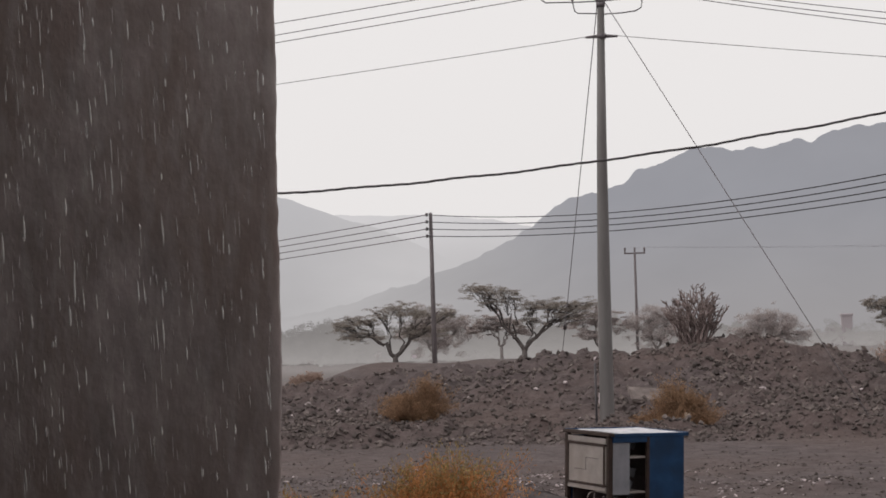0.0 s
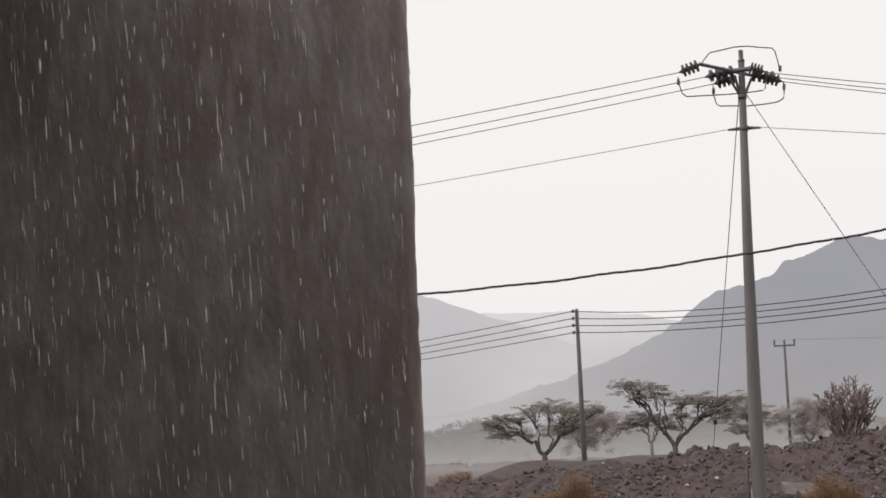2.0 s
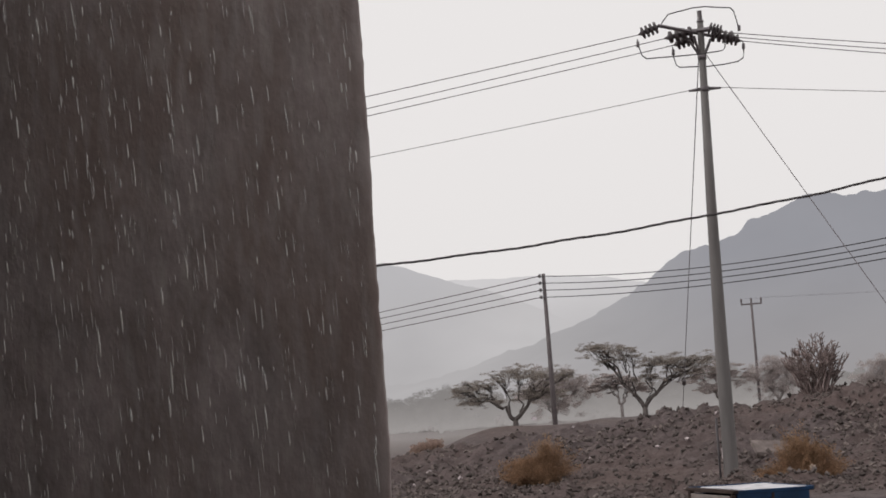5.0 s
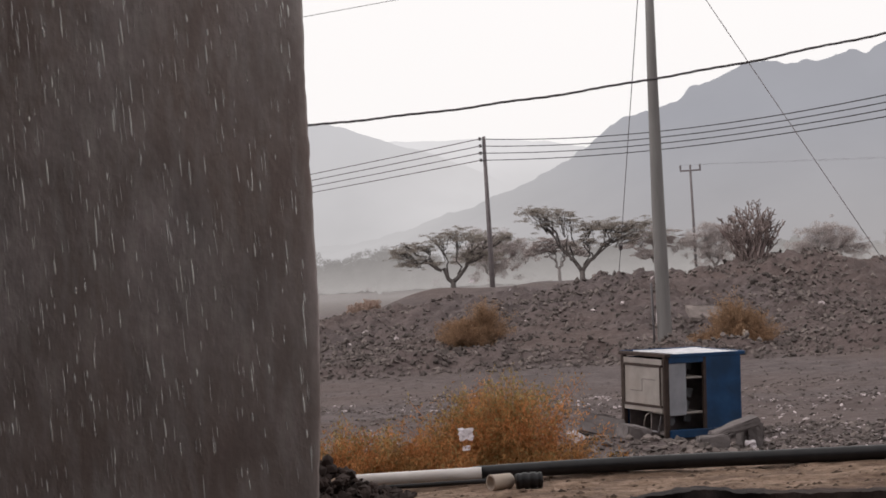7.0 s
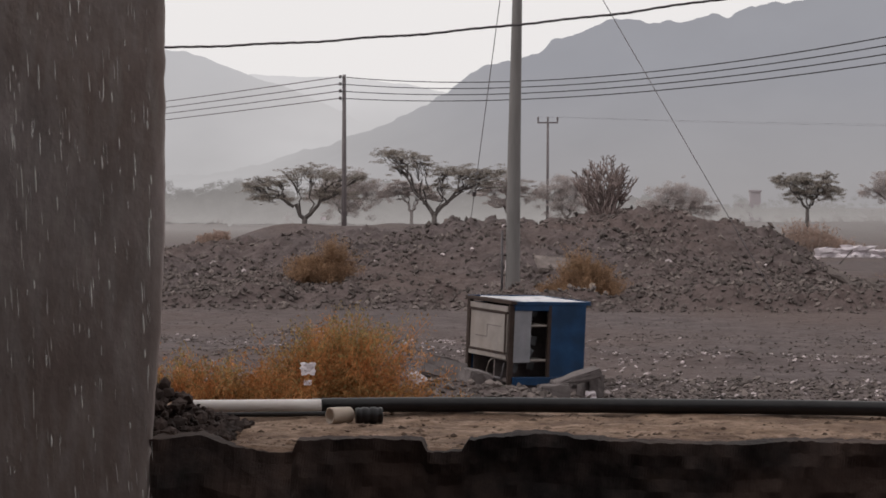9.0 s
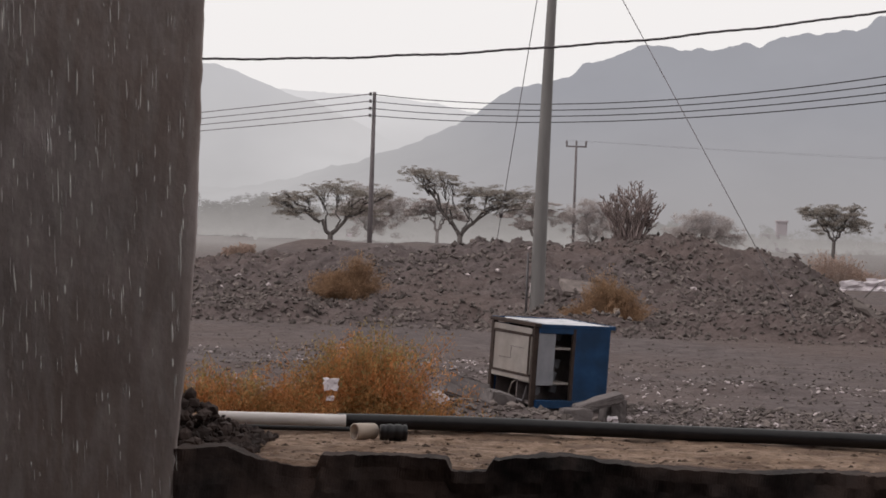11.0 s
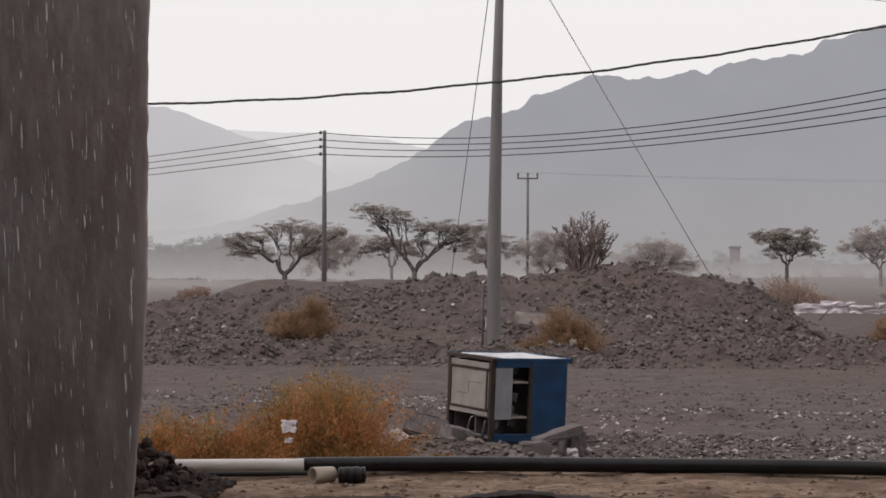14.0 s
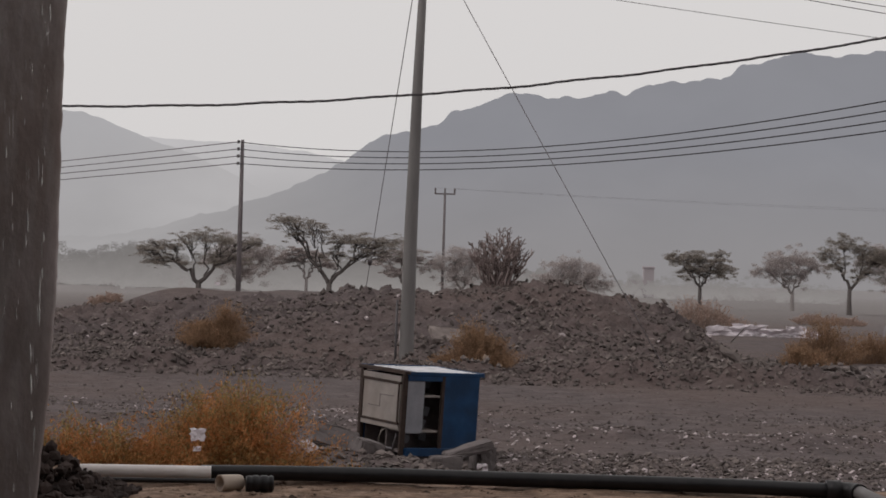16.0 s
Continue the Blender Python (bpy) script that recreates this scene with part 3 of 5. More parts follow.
def strain_insulator(parent, a, b):
    """Disc insulator string between two points, with its caps."""
    a, b = Vector(a), Vector(b)
    d = b - a
    length = d.length
    turn = d.to_track_quat("X", "Z").to_matrix().to_4x4()
    prof = [(0, 0.012), (0.03, 0.02)]
    n = 4
    for k in range(n):
        x0 = 0.05 + (length - 0.1) * k / n
        w = (length - 0.1) / n
        prof += [(x0, 0.045), (x0 + w * 0.08, 0.105), (x0 + w * 0.3, 0.118), (x0 + w * 0.62, 0.112), (x0 + w * 0.72, 0.05)]
    prof += [(length - 0.03, 0.02), (length, 0.012)]
    v, f = lathe(prof, 12)
    v = np.array([Matrix.Translation(a) @ turn @ Vector(p) for p in v])
    return mesh_object("insulator", v, f, M_INSUL, True, parent)


def main_pole():
    root = empty("utility_pole", Matrix.Translation(POLE), "tall tapered grey utility pole with strain insulators and jumper loops", "utility pole")
    top = 8.70
    v, f = tube([(0, 0, -0.5), (0, 0, 0), (0.02, 0, 2.7), (0.065, 0, 5.4), (0.15, 0, top)], [0.138, 0.138, 0.121, 0.093, 0.057], 20)
    mesh_object("shaft", v, f, M_POLE, True, root)
    v, f = tube([(0.149, 0, top - 0.02), (0.15, 0, top + 0.02)], [0.064, 0.064], 16)
    mesh_object("cap", v, f, M_STEEL, True, root)
    v, f = tube([(0.15, 0, top - 0.3), (0.15, 0, top + 0.2)], [0.05, 0.046], 10)
    mesh_object("top_pin", v, f, M_INSUL, True, root)
    hub = Vector((0.17, 0, top + 0.2))

    def rel(dx, dz, dy=0.0):
        return hub + 0.893 * Vector((dx, dy, dz))

    # crossarm, skewed to the line, and its braces
    a, c = rel(-0.86, -0.36, -0.75), rel(0.40, -0.52, 0.55)
    v, f = tube([tuple(a), tuple(c)], 0.035, 4)
    mesh_object("crossarm", v, f, M_STEEL, False, root)
    v, f = tube([tuple(rel(-0.5, -0.36, 0.4)), tuple(rel(0.2, -0.46, -0.3))], 0.045, 4)
    mesh_object("crossarm", v, f, M_STEEL, False, root)
    for s, dx, dz in ((-1, -0.28, -0.62), (1, 0.16, -0.58), (-1, -0.17, -0.55)):
        v, f = tube([tuple(rel(-0.04 + 0.05 * s, -0.95)), tuple(rel(dx, dz, 0.2 * s))], 0.025, 6)
        mesh_object("brace", v, f, M_STEEL, False, root)
    for z in (top - 0.67, top - 1.27):
        v, f = tube([(0.13, 0, z - 0.045), (0.13, 0, z + 0.045)], [0.082, 0.082], 16)
        mesh_object("clamp_band", v, f, M_STEEL, True, root)
    # strain insulators: three towards each side
    left = [((-0.84, -0.36), (-1.30, -0.50), -0.7), ((-0.14, -0.42), (-0.80, -0.51), 0.0), ((-0.14, -0.49), (-0.64, -0.60), 0.4)]
    right = [((0.10, -0.40), (0.46, -0.54), -0.2), ((0.12, -0.52), (0.72, -0.62), 0.1), ((0.36, -0.50), (0.80, -0.64), 0.5)]
    ends = []
    for (a, b_, dy), (c, d_, ey) in zip(left, right):
        strain_insulator(root, rel(*a, dy), rel(*b_, dy))
        strain_insulator(root, rel(*c, ey), rel(*d_, ey))
        ends.append((rel(*b_, dy), rel(*d_, ey)))
    loops = [[(-0.84, -0.32), (-0.80, -0.22), (-0.66, -0.06), (-0.4, -0.02), (-0.15, 0.02), (0.1, 0.02), (0.4, -0.03), (0.62, -0.06), (0.68, -0.13), (0.73, -0.35), (0.75, -0.52)],
             [(-1.33, -0.55), (-1.3, -0.75), (-1.26, -0.9), (-1.17, -0.975), (-0.9, -0.98), (-0.42, -0.99), (0.0, -0.99), (0.38, -0.965), (0.44, -0.92), (0.47, -0.73)],
             [(-0.65, -0.62), (-0.64, -0.85), (-0.6, -1.02), (-0.53, -1.07), (-0.2, -1.09), (0.05, -1.11), (0.4, -1.1), (0.68, -1.07), (0.8, -1.0), (0.82, -0.88), (0.82, -0.66)]]
    for pts, dy in zip(loops, (-0.3, -0.5, 0.45)):
        v, f = tube([tuple(rel(x, z, dy)) for x, z in pts], 0.012, 6)
        mesh_object("jumper_loop", v, f, M_CABLE, True, root)
    for x, z, dy in ((-1.33, -0.66, -0.5), (-0.65, -0.74, 0.45), (0.82, -0.76, 0.45), (0.76, -0.5, -0.3)):
        v, f = tube([tuple(rel(x, z - 0.06, dy)), tuple(rel(x + 0.01, z + 0.06, dy))], 0.028, 8)
        mesh_object("jumper_clamp", v, f, M_STEEL, True, root)
    # conduit strapped to the foot
    v, f = tube([(-0.2, -0.05, -0.1), (-0.19, -0.05, 1.35)], 0.022, 8)
    mesh_object("conduit", v, f, M_CABLE, True, root, "thin dark conduit at the foot")
    # dead-end grips of the neutral
    for s in (-1, 1):
        v, f = tube([(0.13 + 0.08 * s, 0, top - 1.27), (0.13 + 0.3 * s, 0, top - 1.28)], [0.035, 0.02], 8)
        mesh_object("wire_grip", v, f, M_STEEL, True, root)
    return [(POLE + l, POLE + r) for l, r in ends], POLE + Vector((0.13, 0, top - 1.27)), POLE + rel(0.04, -0.93), POLE + rel(-0.12, -1.0)


ENDS, NEUTRAL, GUYTOP, GUYBACK = main_pole()
LINE = "high-voltage line wires"
for (l, r), zl, zr in zip(ENDS, (8.19, 8.08, 8.0), (8.36, 8.31, 8.29)):
    k = (-27.0 - l.x) / (-6.84 - l.x)
    wire("overhead_wire", l, (-27.0, l.y, l.z + (zl - l.z) * k), 0.1, 0.0085, "bare aluminium overhead line wire", LINE)
    k = (14.3 - r.x) / (2.06 - r.x)
    wire("overhead_wire", r, (14.3, r.y, r.z + (zr - r.z) * k + 0.45), 0.2, 0.0085, "bare aluminium overhead line wire", LINE)
wire("neutral_wire", NEUTRAL + Vector((-0.28, 0, 0)), (-25.9, 39.5, 5.45), 0.15, 0.0065, "thin bare neutral wire", LINE)
wire("neutral_wire", NEUTRAL + Vector((0.28, 0, 0)), (25.9, 39.5, 5.2), 0.22, 0.0065, "thin bare neutral wire", LINE)
wire("guy_wire", GUYTOP, (4.15, 39.0, GROUND), 0.0, 0.009, "straight steel guy wire anchored in the gravel", "guy wires", n=4)
guy = wire("guy_wire", GUYBACK, (-2.45, 58.5, GROUND + 0.1), 0.0, 0.009, "straight steel guy wire with a strain insulator", "guy wires", n=4)
v, f = lathe([(-0.12, 0.01), (-0.11, 0.05), (-0.03, 0.055), (0, 0.03), (0.03, 0.055), (0.11, 0.05), (0.12, 0.01)], 10)
at = Vector(GUYBACK).lerp(Vector((-2.45, 58.5, GROUND + 0.1)), 0.745)
v = np.array([Matrix.Translation(at) @ (Vector((-2.45, 58.5, 0.4)) - Vector(GUYBACK)).to_track_quat("X", "Z").to_matrix().to_4x4() @ Vector(p) for p in v])
mesh_object("guy_insulator", v, f, M_INSUL, True, guy)


def bundled_cable():
    """Twisted bundle of insulated cores, strung near the shelter."""
    y = 20.0
    k = (y - 2.1) / (46 - 2.1)
    xs = np.linspace(-30 * k, 30 * k, 700)
    X0 = np.array([-30, -8.46, -0.9, 4.07, 9.19, 30])
    Z0 = np.array([5.6, 5.51, 5.92, 6.63, 7.45, 12.0])
    coef = np.polyfit(X0[1:5], Z0[1:5], 2)
    z = 2.12 + (np.polyval(coef, xs / k) - 2.12) * k + 0.004 * np.sin(xs * 7.1) + 0.006 * vnoise(xs * 3, xs * 0)
    pieces = []
    for c in range(3):
        a = xs * 13 + c * 2 * math.pi / 3
        pieces.append(tube(np.stack([xs, y + 0.0065 * np.cos(a), z + 0.0065 * np.sin(a)], -1), 0.006, 6))
    root = empty("bundled_cable", None, "black twisted bundle of insulated service cables", "cable")
    for v, f in pieces:
        mesh_object("core", v, f, M_CABLE, True, root)
    # the poles between which it is strung
    for x, top in ((xs[0], z[0]), (xs[-1], z[-1])):
        pole = empty("service_pole", Matrix.Translation((x, y + 0.11, GROUND)), "plain weathered service pole holding a cable bundle", "utility pole", "service poles")
        v, f = tube([(0, 0, -0.4), (0, 0, (top - GROUND) * 0.5), (0, 0, top - GROUND + 0.25)], [0.11, 0.095, 0.08], 12)
        mesh_object("shaft", v, f, M_POLE, True, pole)
        v, f = tube([(0, -0.06, top - GROUND), (0, -0.125, top - GROUND)], 0.02, 8)
        mesh_object("cable_clamp", v, f, M_STEEL, True, pole)


bundled_cable()


def spool_pole(at, top, n_spools, label, gap=0.39):
    root = empty("distribution_pole", Matrix.Translation(at), label, "utility pole", "low-voltage poles")
    h = top - at[2]
    v, f = tube([(0, 0, -0.5), (0, 0, h * 0.5), (0, 0, h)], [0.15, 0.125, 0.095], 12)
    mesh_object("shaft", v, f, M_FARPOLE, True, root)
    for k in range(n_spools):
        z = h - 0.12 - gap * k
        v, f = tube([(-0.1, -0.14, z), (-0.24, -0.14, z)], 0.012, 6)
        mesh_object("bracket", v, f, M_FARPOLE, False, root)
        v, f = lathe([(-0.09, 0.03), (-0.085, 0.075), (-0.03, 0.08), (0, 0.045), (0.03, 0.08), (0.085, 0.075), (0.09, 0.03)], 10)
        mesh_object("spool_insulator", v[:, [2, 1, 0]] + [-0.2, -0.14, z], f, M_INSUL, True, root)
    return root


LV, LV2 = Vector((-11.45, 112.0, GROUND)), Vector((16.1, 72.0, GROUND))
spool_pole(LV, 9.25, 4, "slim grey pole with four spool insulators")
BEND = spool_pole(LV2, 8.96, 4, "slim pole with four spool insulators at the line's bend", 0.36)
for k in range(4):
    z = 9.13 - 0.39 * k
    # the wire run to the left is coloured paler, haze painted in
    wire("line_wire", (LV.x - 0.2, 111.86, z), (-60.0, 190.0, 9.0 - 0.45 * k), 0.15, 0.027, "sagging low-voltage line wire", "low-voltage wires", M_FARPOLE)
    wire("line_wire", (LV.x - 0.2, 111.86, z), (LV2.x - 0.2, 71.86, 8.84 - 0.36 * k), 1.13 - 0.1 * k, 0.025, "sagging low-voltage line wire", "low-voltage wires", M_LINE, n=60)
    wire("line_wire", (LV2.x - 0.2, 71.86, 8.84 - 0.36 * k), (48.0, 66.0, 8.5 - 0.36 * k), 0.7, 0.025, "sagging low-voltage line wire", "low-voltage wires", M_LINE)
# jumpers hanging between the spools of the bend pole
for k in range(3):
    z = 8.84 - 0.36 * k
    loop = [(LV2.x - 0.55, 71.8, z + 0.05), (LV2.x - 0.62, 71.75, z - 0.16), (LV2.x - 0.42, 71.7, z - 0.33), (LV2.x - 0.1, 71.7, z - 0.3), (LV2.x + 0.2, 71.7, z - 0.12), (LV2.x + 0.3, 71.75, z + 0.04)]
    v, f = tube(loop, 0.018, 6)
    mesh_object("jumper_loop", v, f, M_LINE, True, BEND)


def fork_pole(at, top):
    root = empty("fork_topped_pole", Matrix.Translation(at), "far slim pole with a three-pin crossarm", "utility pole")
    h = top - at[2]
    v, f = tube([(0, 0, -0.5), (0, 0, h)], [0.15, 0.11], 10)
    mesh_object("shaft", v, f, M_FARPOLE, True, root)
    part("crossarm", bm_box((1.95, 0.14, 0.14), (0, 0, h - 0.05)), M_FARPOLE, root)
    for x in (-0.9, 0, 0.9):
        v, f = lathe([(0, 0.05), (0.12, 0.09), (0.2, 0.07), (0.3, 0.1), (0.42, 0.09), (0.5, 0.05), (0.52, 0.0)], 8)
        mesh_object("pin_insulator", v[:, [2, 1, 0]] + [x, 0, h], f, M_FARPOLE, True, root)


fork_pole(Vector((-0.6, 190, GROUND)), 9.9)
for x in (-0.9, 0.9):
    wire("far_wire", (-0.6 + x, 190, 10.4), (80, 190, 9.9 + 0.2 * x), 0.6, 0.007, "faint far overhead wire", "far wires", M_FARPOLE)

# ------------------------------------------------------------------ trees and scrub


def leaf_cloud(centres, radii, count, size, flat=0.45, seed=0, level=0.35):
    """Small leaf quads scattered through clumps; level: how far the leaves lie flat."""
    rng = np.random.default_rng(seed)
    centres, radii = np.asarray(centres), np.asarray(radii)
    k = rng.choice(len(centres), count, p=radii**2 / (radii**2).sum())
    d = rng.normal(size=(count, 3))
    d /= np.linalg.norm(d, axis=1, keepdims=True)
    p = centres[k] + d * (rng.random((count, 1)) ** 0.5) * radii[k, None] * [1, 1, flat]
    a, b = rng.normal(size=(count, 3)) * [1, 1, level], rng.normal(size=(count, 3)) * [1, 1, level]
    a /= np.linalg.norm(a, axis=1, keepdims=True)
    b -= (a * b).sum(1, keepdims=True) * a
    b /= np.linalg.norm(b, axis=1, keepdims=True)
    s = size * rng.uniform(0.5, 1.3, (count, 1))
    v = np.stack([p - a * s, p + b * s * 0.5, p + a * s, p - b * s * 0.5], 1).reshape(-1, 3)
    return v, np.arange(count * 4).reshape(-1, 4)


def limb_path(a, b, rng, bow=0.12, n=6):
    a, b = np.array(a, float), np.array(b, float)
    s = np.linspace(0, 1, n)[:, None]
    w = rng.normal(size=(n, 3)) * bow * np.linalg.norm(b - a) * np.sin(np.pi * s)
    p = a + (b - a) * s + w
    p[:, 2] += 0.12 * np.linalg.norm(b[:2] - a[:2]) * np.sin(np.pi * s[:, 0])
    return p


def acacia(at, fork, clumps, label, seed, bark, leaf, trunk_r=0.16, leaves=36000, leaf_size=0.042, lean=0.0, group="acacia trees", extra=1.0, flat=0.4):
    """Umbrella thorn: forked trunk, crooked limbs and flat tiers of leaf clumps. clumps: (x, z, radius) from the trunk's foot."""
    rng = np.random.default_rng(seed)
    root = empty("acacia_tree", Matrix.Translation(at), label, "tree", group)
    v, f = tube([(0, 0, -0.4), (0.02, 0, 0), (lean * 0.4, 0.03, fork * 0.5), (lean, 0, fork)], [trunk_r * 1.35, trunk_r * 1.15, trunk_r * 0.9, trunk_r * 0.8], 10)
    mesh_object("trunk", v, f, bark, True, root)
    base = np.array([lean, 0, fork])
    centres, radii = [], []
    # two main stems leave the fork; the limbs of either side branch from them
    zmean = float(np.mean([z for _, z, _ in clumps]))
    stems = {}
    for side in (-1, 1):
        reach = max([abs(x) for x, _, _ in clumps if x * side > 0] + [0.6])
        end = base + np.array([0.42 * reach * side, rng.uniform(-0.3, 0.3), 0.52 * (zmean - fork)])
        stems[side] = limb_path(base - [0, 0, 0.12], end, rng, 0.06, 7)
        v, f = tube(stems[side], np.linspace(trunk_r * 0.72, trunk_r * 0.36, 7), 8)
        mesh_object("stem", v, f, bark, True, root)
    for x, z, r in clumps:
        y = rng.uniform(-0.45, 0.45) * max(r, 0.8)
        tip = np.array([x, y, z - 0.15 * r])
        stem = stems[-1 if x < 0 else 1]
        start = stem[rng.integers(3, 7)] if abs(x) > 0.6 else stem[rng.integers(1, 4)]
        pieces = [tube(limb_path(start, tip, rng, 0.07, 8), np.linspace(trunk_r * 0.34, 0.018, 8), 6)]
        for _ in range(11):
            e = tip + np.array([rng.uniform(-1, 1) * r, rng.uniform(-1, 1) * r, rng.uniform(0.0, 0.5) * r * 0.5])
            s = start + (tip - start) * rng.uniform(0.45, 0.95)
            pieces.append(tube(limb_path(s, e, rng, 0.1, 5), np.linspace(0.025, 0.01, 5), 4))
        v, f = joined(pieces)
        mesh_object("limb", v, f, bark, True, root)
        # thin feathery layers, the lower ones hanging towards the rim
        for _ in range(46):
            q = np.clip(rng.normal(size=2), -1.6, 1.6) * 0.75 * r
            centres.append([x + q[0], y + q[1], z - 0.22 * abs(q[0]) + rng.normal() * 0.24 * r * (1 + 1.5 * (flat - 0.4))])
            radii.append(r * rng.uniform(0.16, 0.5))
    n = int(leaves * extra)
    v, f = leaf_cloud(centres, radii, n, leaf_size, 0.24 + 0.9 * (flat - 0.4), seed + 1, 0.45)
    mesh_object("crown", v, f, leaf, False, root)
    return root


def at_ground(x, y):
    return Vector((x, y, float(height(x, y))))


acacia(at_ground(-14.55, 119.5), 1.15, [(-3.2, 2.9, 0.7), (-2.5, 3.3, 0.75), (-1.5, 3.3, 0.8), (-0.5, 3.75, 0.8), (0.4, 3.9, 0.8), (1.3, 3.6, 0.9), (2.3, 3.6, 0.9), (3.2, 3.5, 0.6), (-1.6, 2.4, 0.8), (0.8, 2.6, 0.8), (1.9, 2.6, 0.9), (-2.7, 2.3, 0.6)],
       "flat-topped acacia with a forked trunk, greyed by painted haze", 3, M_BARK, M_LEAF, 0.19, 40000, 0.034)
acacia(at_ground(-6.95, 119.5), 1.25, [(-2.9, 4.95, 0.7), (-2.1, 4.8, 0.8), (-1.2, 4.7, 0.7), (-0.5, 4.3, 0.6), (-2.0, 4.1, 0.6), (0.6, 3.9, 0.8), (1.5, 3.8, 0.9), (2.4, 3.8, 0.9), (3.3, 3.8, 0.8), (2.2, 3.1, 0.8), (0.3, 3.0, 0.7), (3.4, 3.2, 0.6)],
       "tall lopsided acacia with two tiers of flat crown", 5, M_BARK, M_LEAF, 0.19, 40000, 0.034)
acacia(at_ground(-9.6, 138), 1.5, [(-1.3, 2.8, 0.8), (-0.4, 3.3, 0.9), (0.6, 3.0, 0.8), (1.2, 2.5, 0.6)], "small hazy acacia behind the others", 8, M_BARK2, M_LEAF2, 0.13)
acacia(at_ground(-14.4, 140), 1.0, [(-1.2, 2.6, 1.0), (-0.2, 3.2, 1.2), (1.0, 3.3, 1.1), (1.9, 2.8, 1.0), (0.4, 1.9, 1.2)], "bushy acacia greyed by painted haze", 9, M_BARK2, M_LEAF2, 0.15, 36000, flat=0.8)
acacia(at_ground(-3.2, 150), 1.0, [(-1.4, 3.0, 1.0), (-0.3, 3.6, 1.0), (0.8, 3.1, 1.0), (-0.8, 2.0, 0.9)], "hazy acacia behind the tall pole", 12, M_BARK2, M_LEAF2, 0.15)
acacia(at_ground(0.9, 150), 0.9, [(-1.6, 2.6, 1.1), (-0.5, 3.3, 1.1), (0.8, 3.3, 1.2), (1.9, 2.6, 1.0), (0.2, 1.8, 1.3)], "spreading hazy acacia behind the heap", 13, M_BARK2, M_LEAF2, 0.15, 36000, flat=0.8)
acacia(at_ground(-27.5, 172), 1.2, [(-2.2, 2.3, 1.2), (-0.8, 3.0, 1.2), (0.7, 3.1, 1.1), (1.9, 2.4, 1.1), (0, 1.7, 1.3)], "acacia in a glowing haze colour", 14, M_LEAF3, M_LEAF3, 0.16, 20000, 0.06, flat=0.8)
acacia(at_ground(-35.0, 200), 0.8, [(-3.2, 1.8, 1.3), (-1, 2.2, 1.3), (1.2, 2.3, 1.3), (3.2, 1.9, 1.2)], "low acacia in a glowing haze colour", 15, M_LEAF3, M_LEAF3, 0.16, 20000, 0.06, flat=0.8)
acacia(at_ground(18.3, 149), 1.6, [(-1.9, 3.85, 0.6), (-1.1, 3.75, 0.8), (-0.2, 3.7, 0.9), (0.8, 3.6, 0.9), (1.5, 4.1, 0.45), (1.6, 3.0, 0.8), (0.4, 2.8, 1.0), (-0.6, 2.9, 0.8)],
       "umbrella acacia with a dense brown crown", 16, M_BARK, M_LEAF, 0.16, 36000, flat=0.55)
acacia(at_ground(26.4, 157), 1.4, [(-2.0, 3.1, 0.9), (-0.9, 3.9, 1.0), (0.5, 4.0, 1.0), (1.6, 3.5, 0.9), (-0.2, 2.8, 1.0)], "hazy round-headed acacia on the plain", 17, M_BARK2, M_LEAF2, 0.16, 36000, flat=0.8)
acacia(at_ground(27.6, 141), 1.8, [(-1.4, 4.2, 0.8), (-0.4, 5.0, 0.8), (0.9, 4.6, 0.9), (1.8, 3.8, 0.9), (-0.9, 3.3, 0.6), (1.2, 2.9, 0.8), (2.9, 4.2, 1.0)], "tall dusky acacia with a slanting trunk", 18, M_BARK, M_LEAF, 0.17, 36000, flat=0.7)
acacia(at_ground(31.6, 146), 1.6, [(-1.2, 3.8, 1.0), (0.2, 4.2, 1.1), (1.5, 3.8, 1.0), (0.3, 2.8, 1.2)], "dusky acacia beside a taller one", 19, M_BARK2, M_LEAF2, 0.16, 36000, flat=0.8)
acacia(at_ground(9.6, 160), 0.9, [(-1.8, 1.9, 1.0), (-0.9, 2.6, 1.1), (0.3, 3.0, 1.1), (1.3, 2.5, 1.1), (2.1, 1.7, 0.9), (0.2, 1.6, 1.4)], "broad round tree paled by painted haze", 20, M_BARK2, M_LEAF2, 0.18, 46000, flat=0.85)


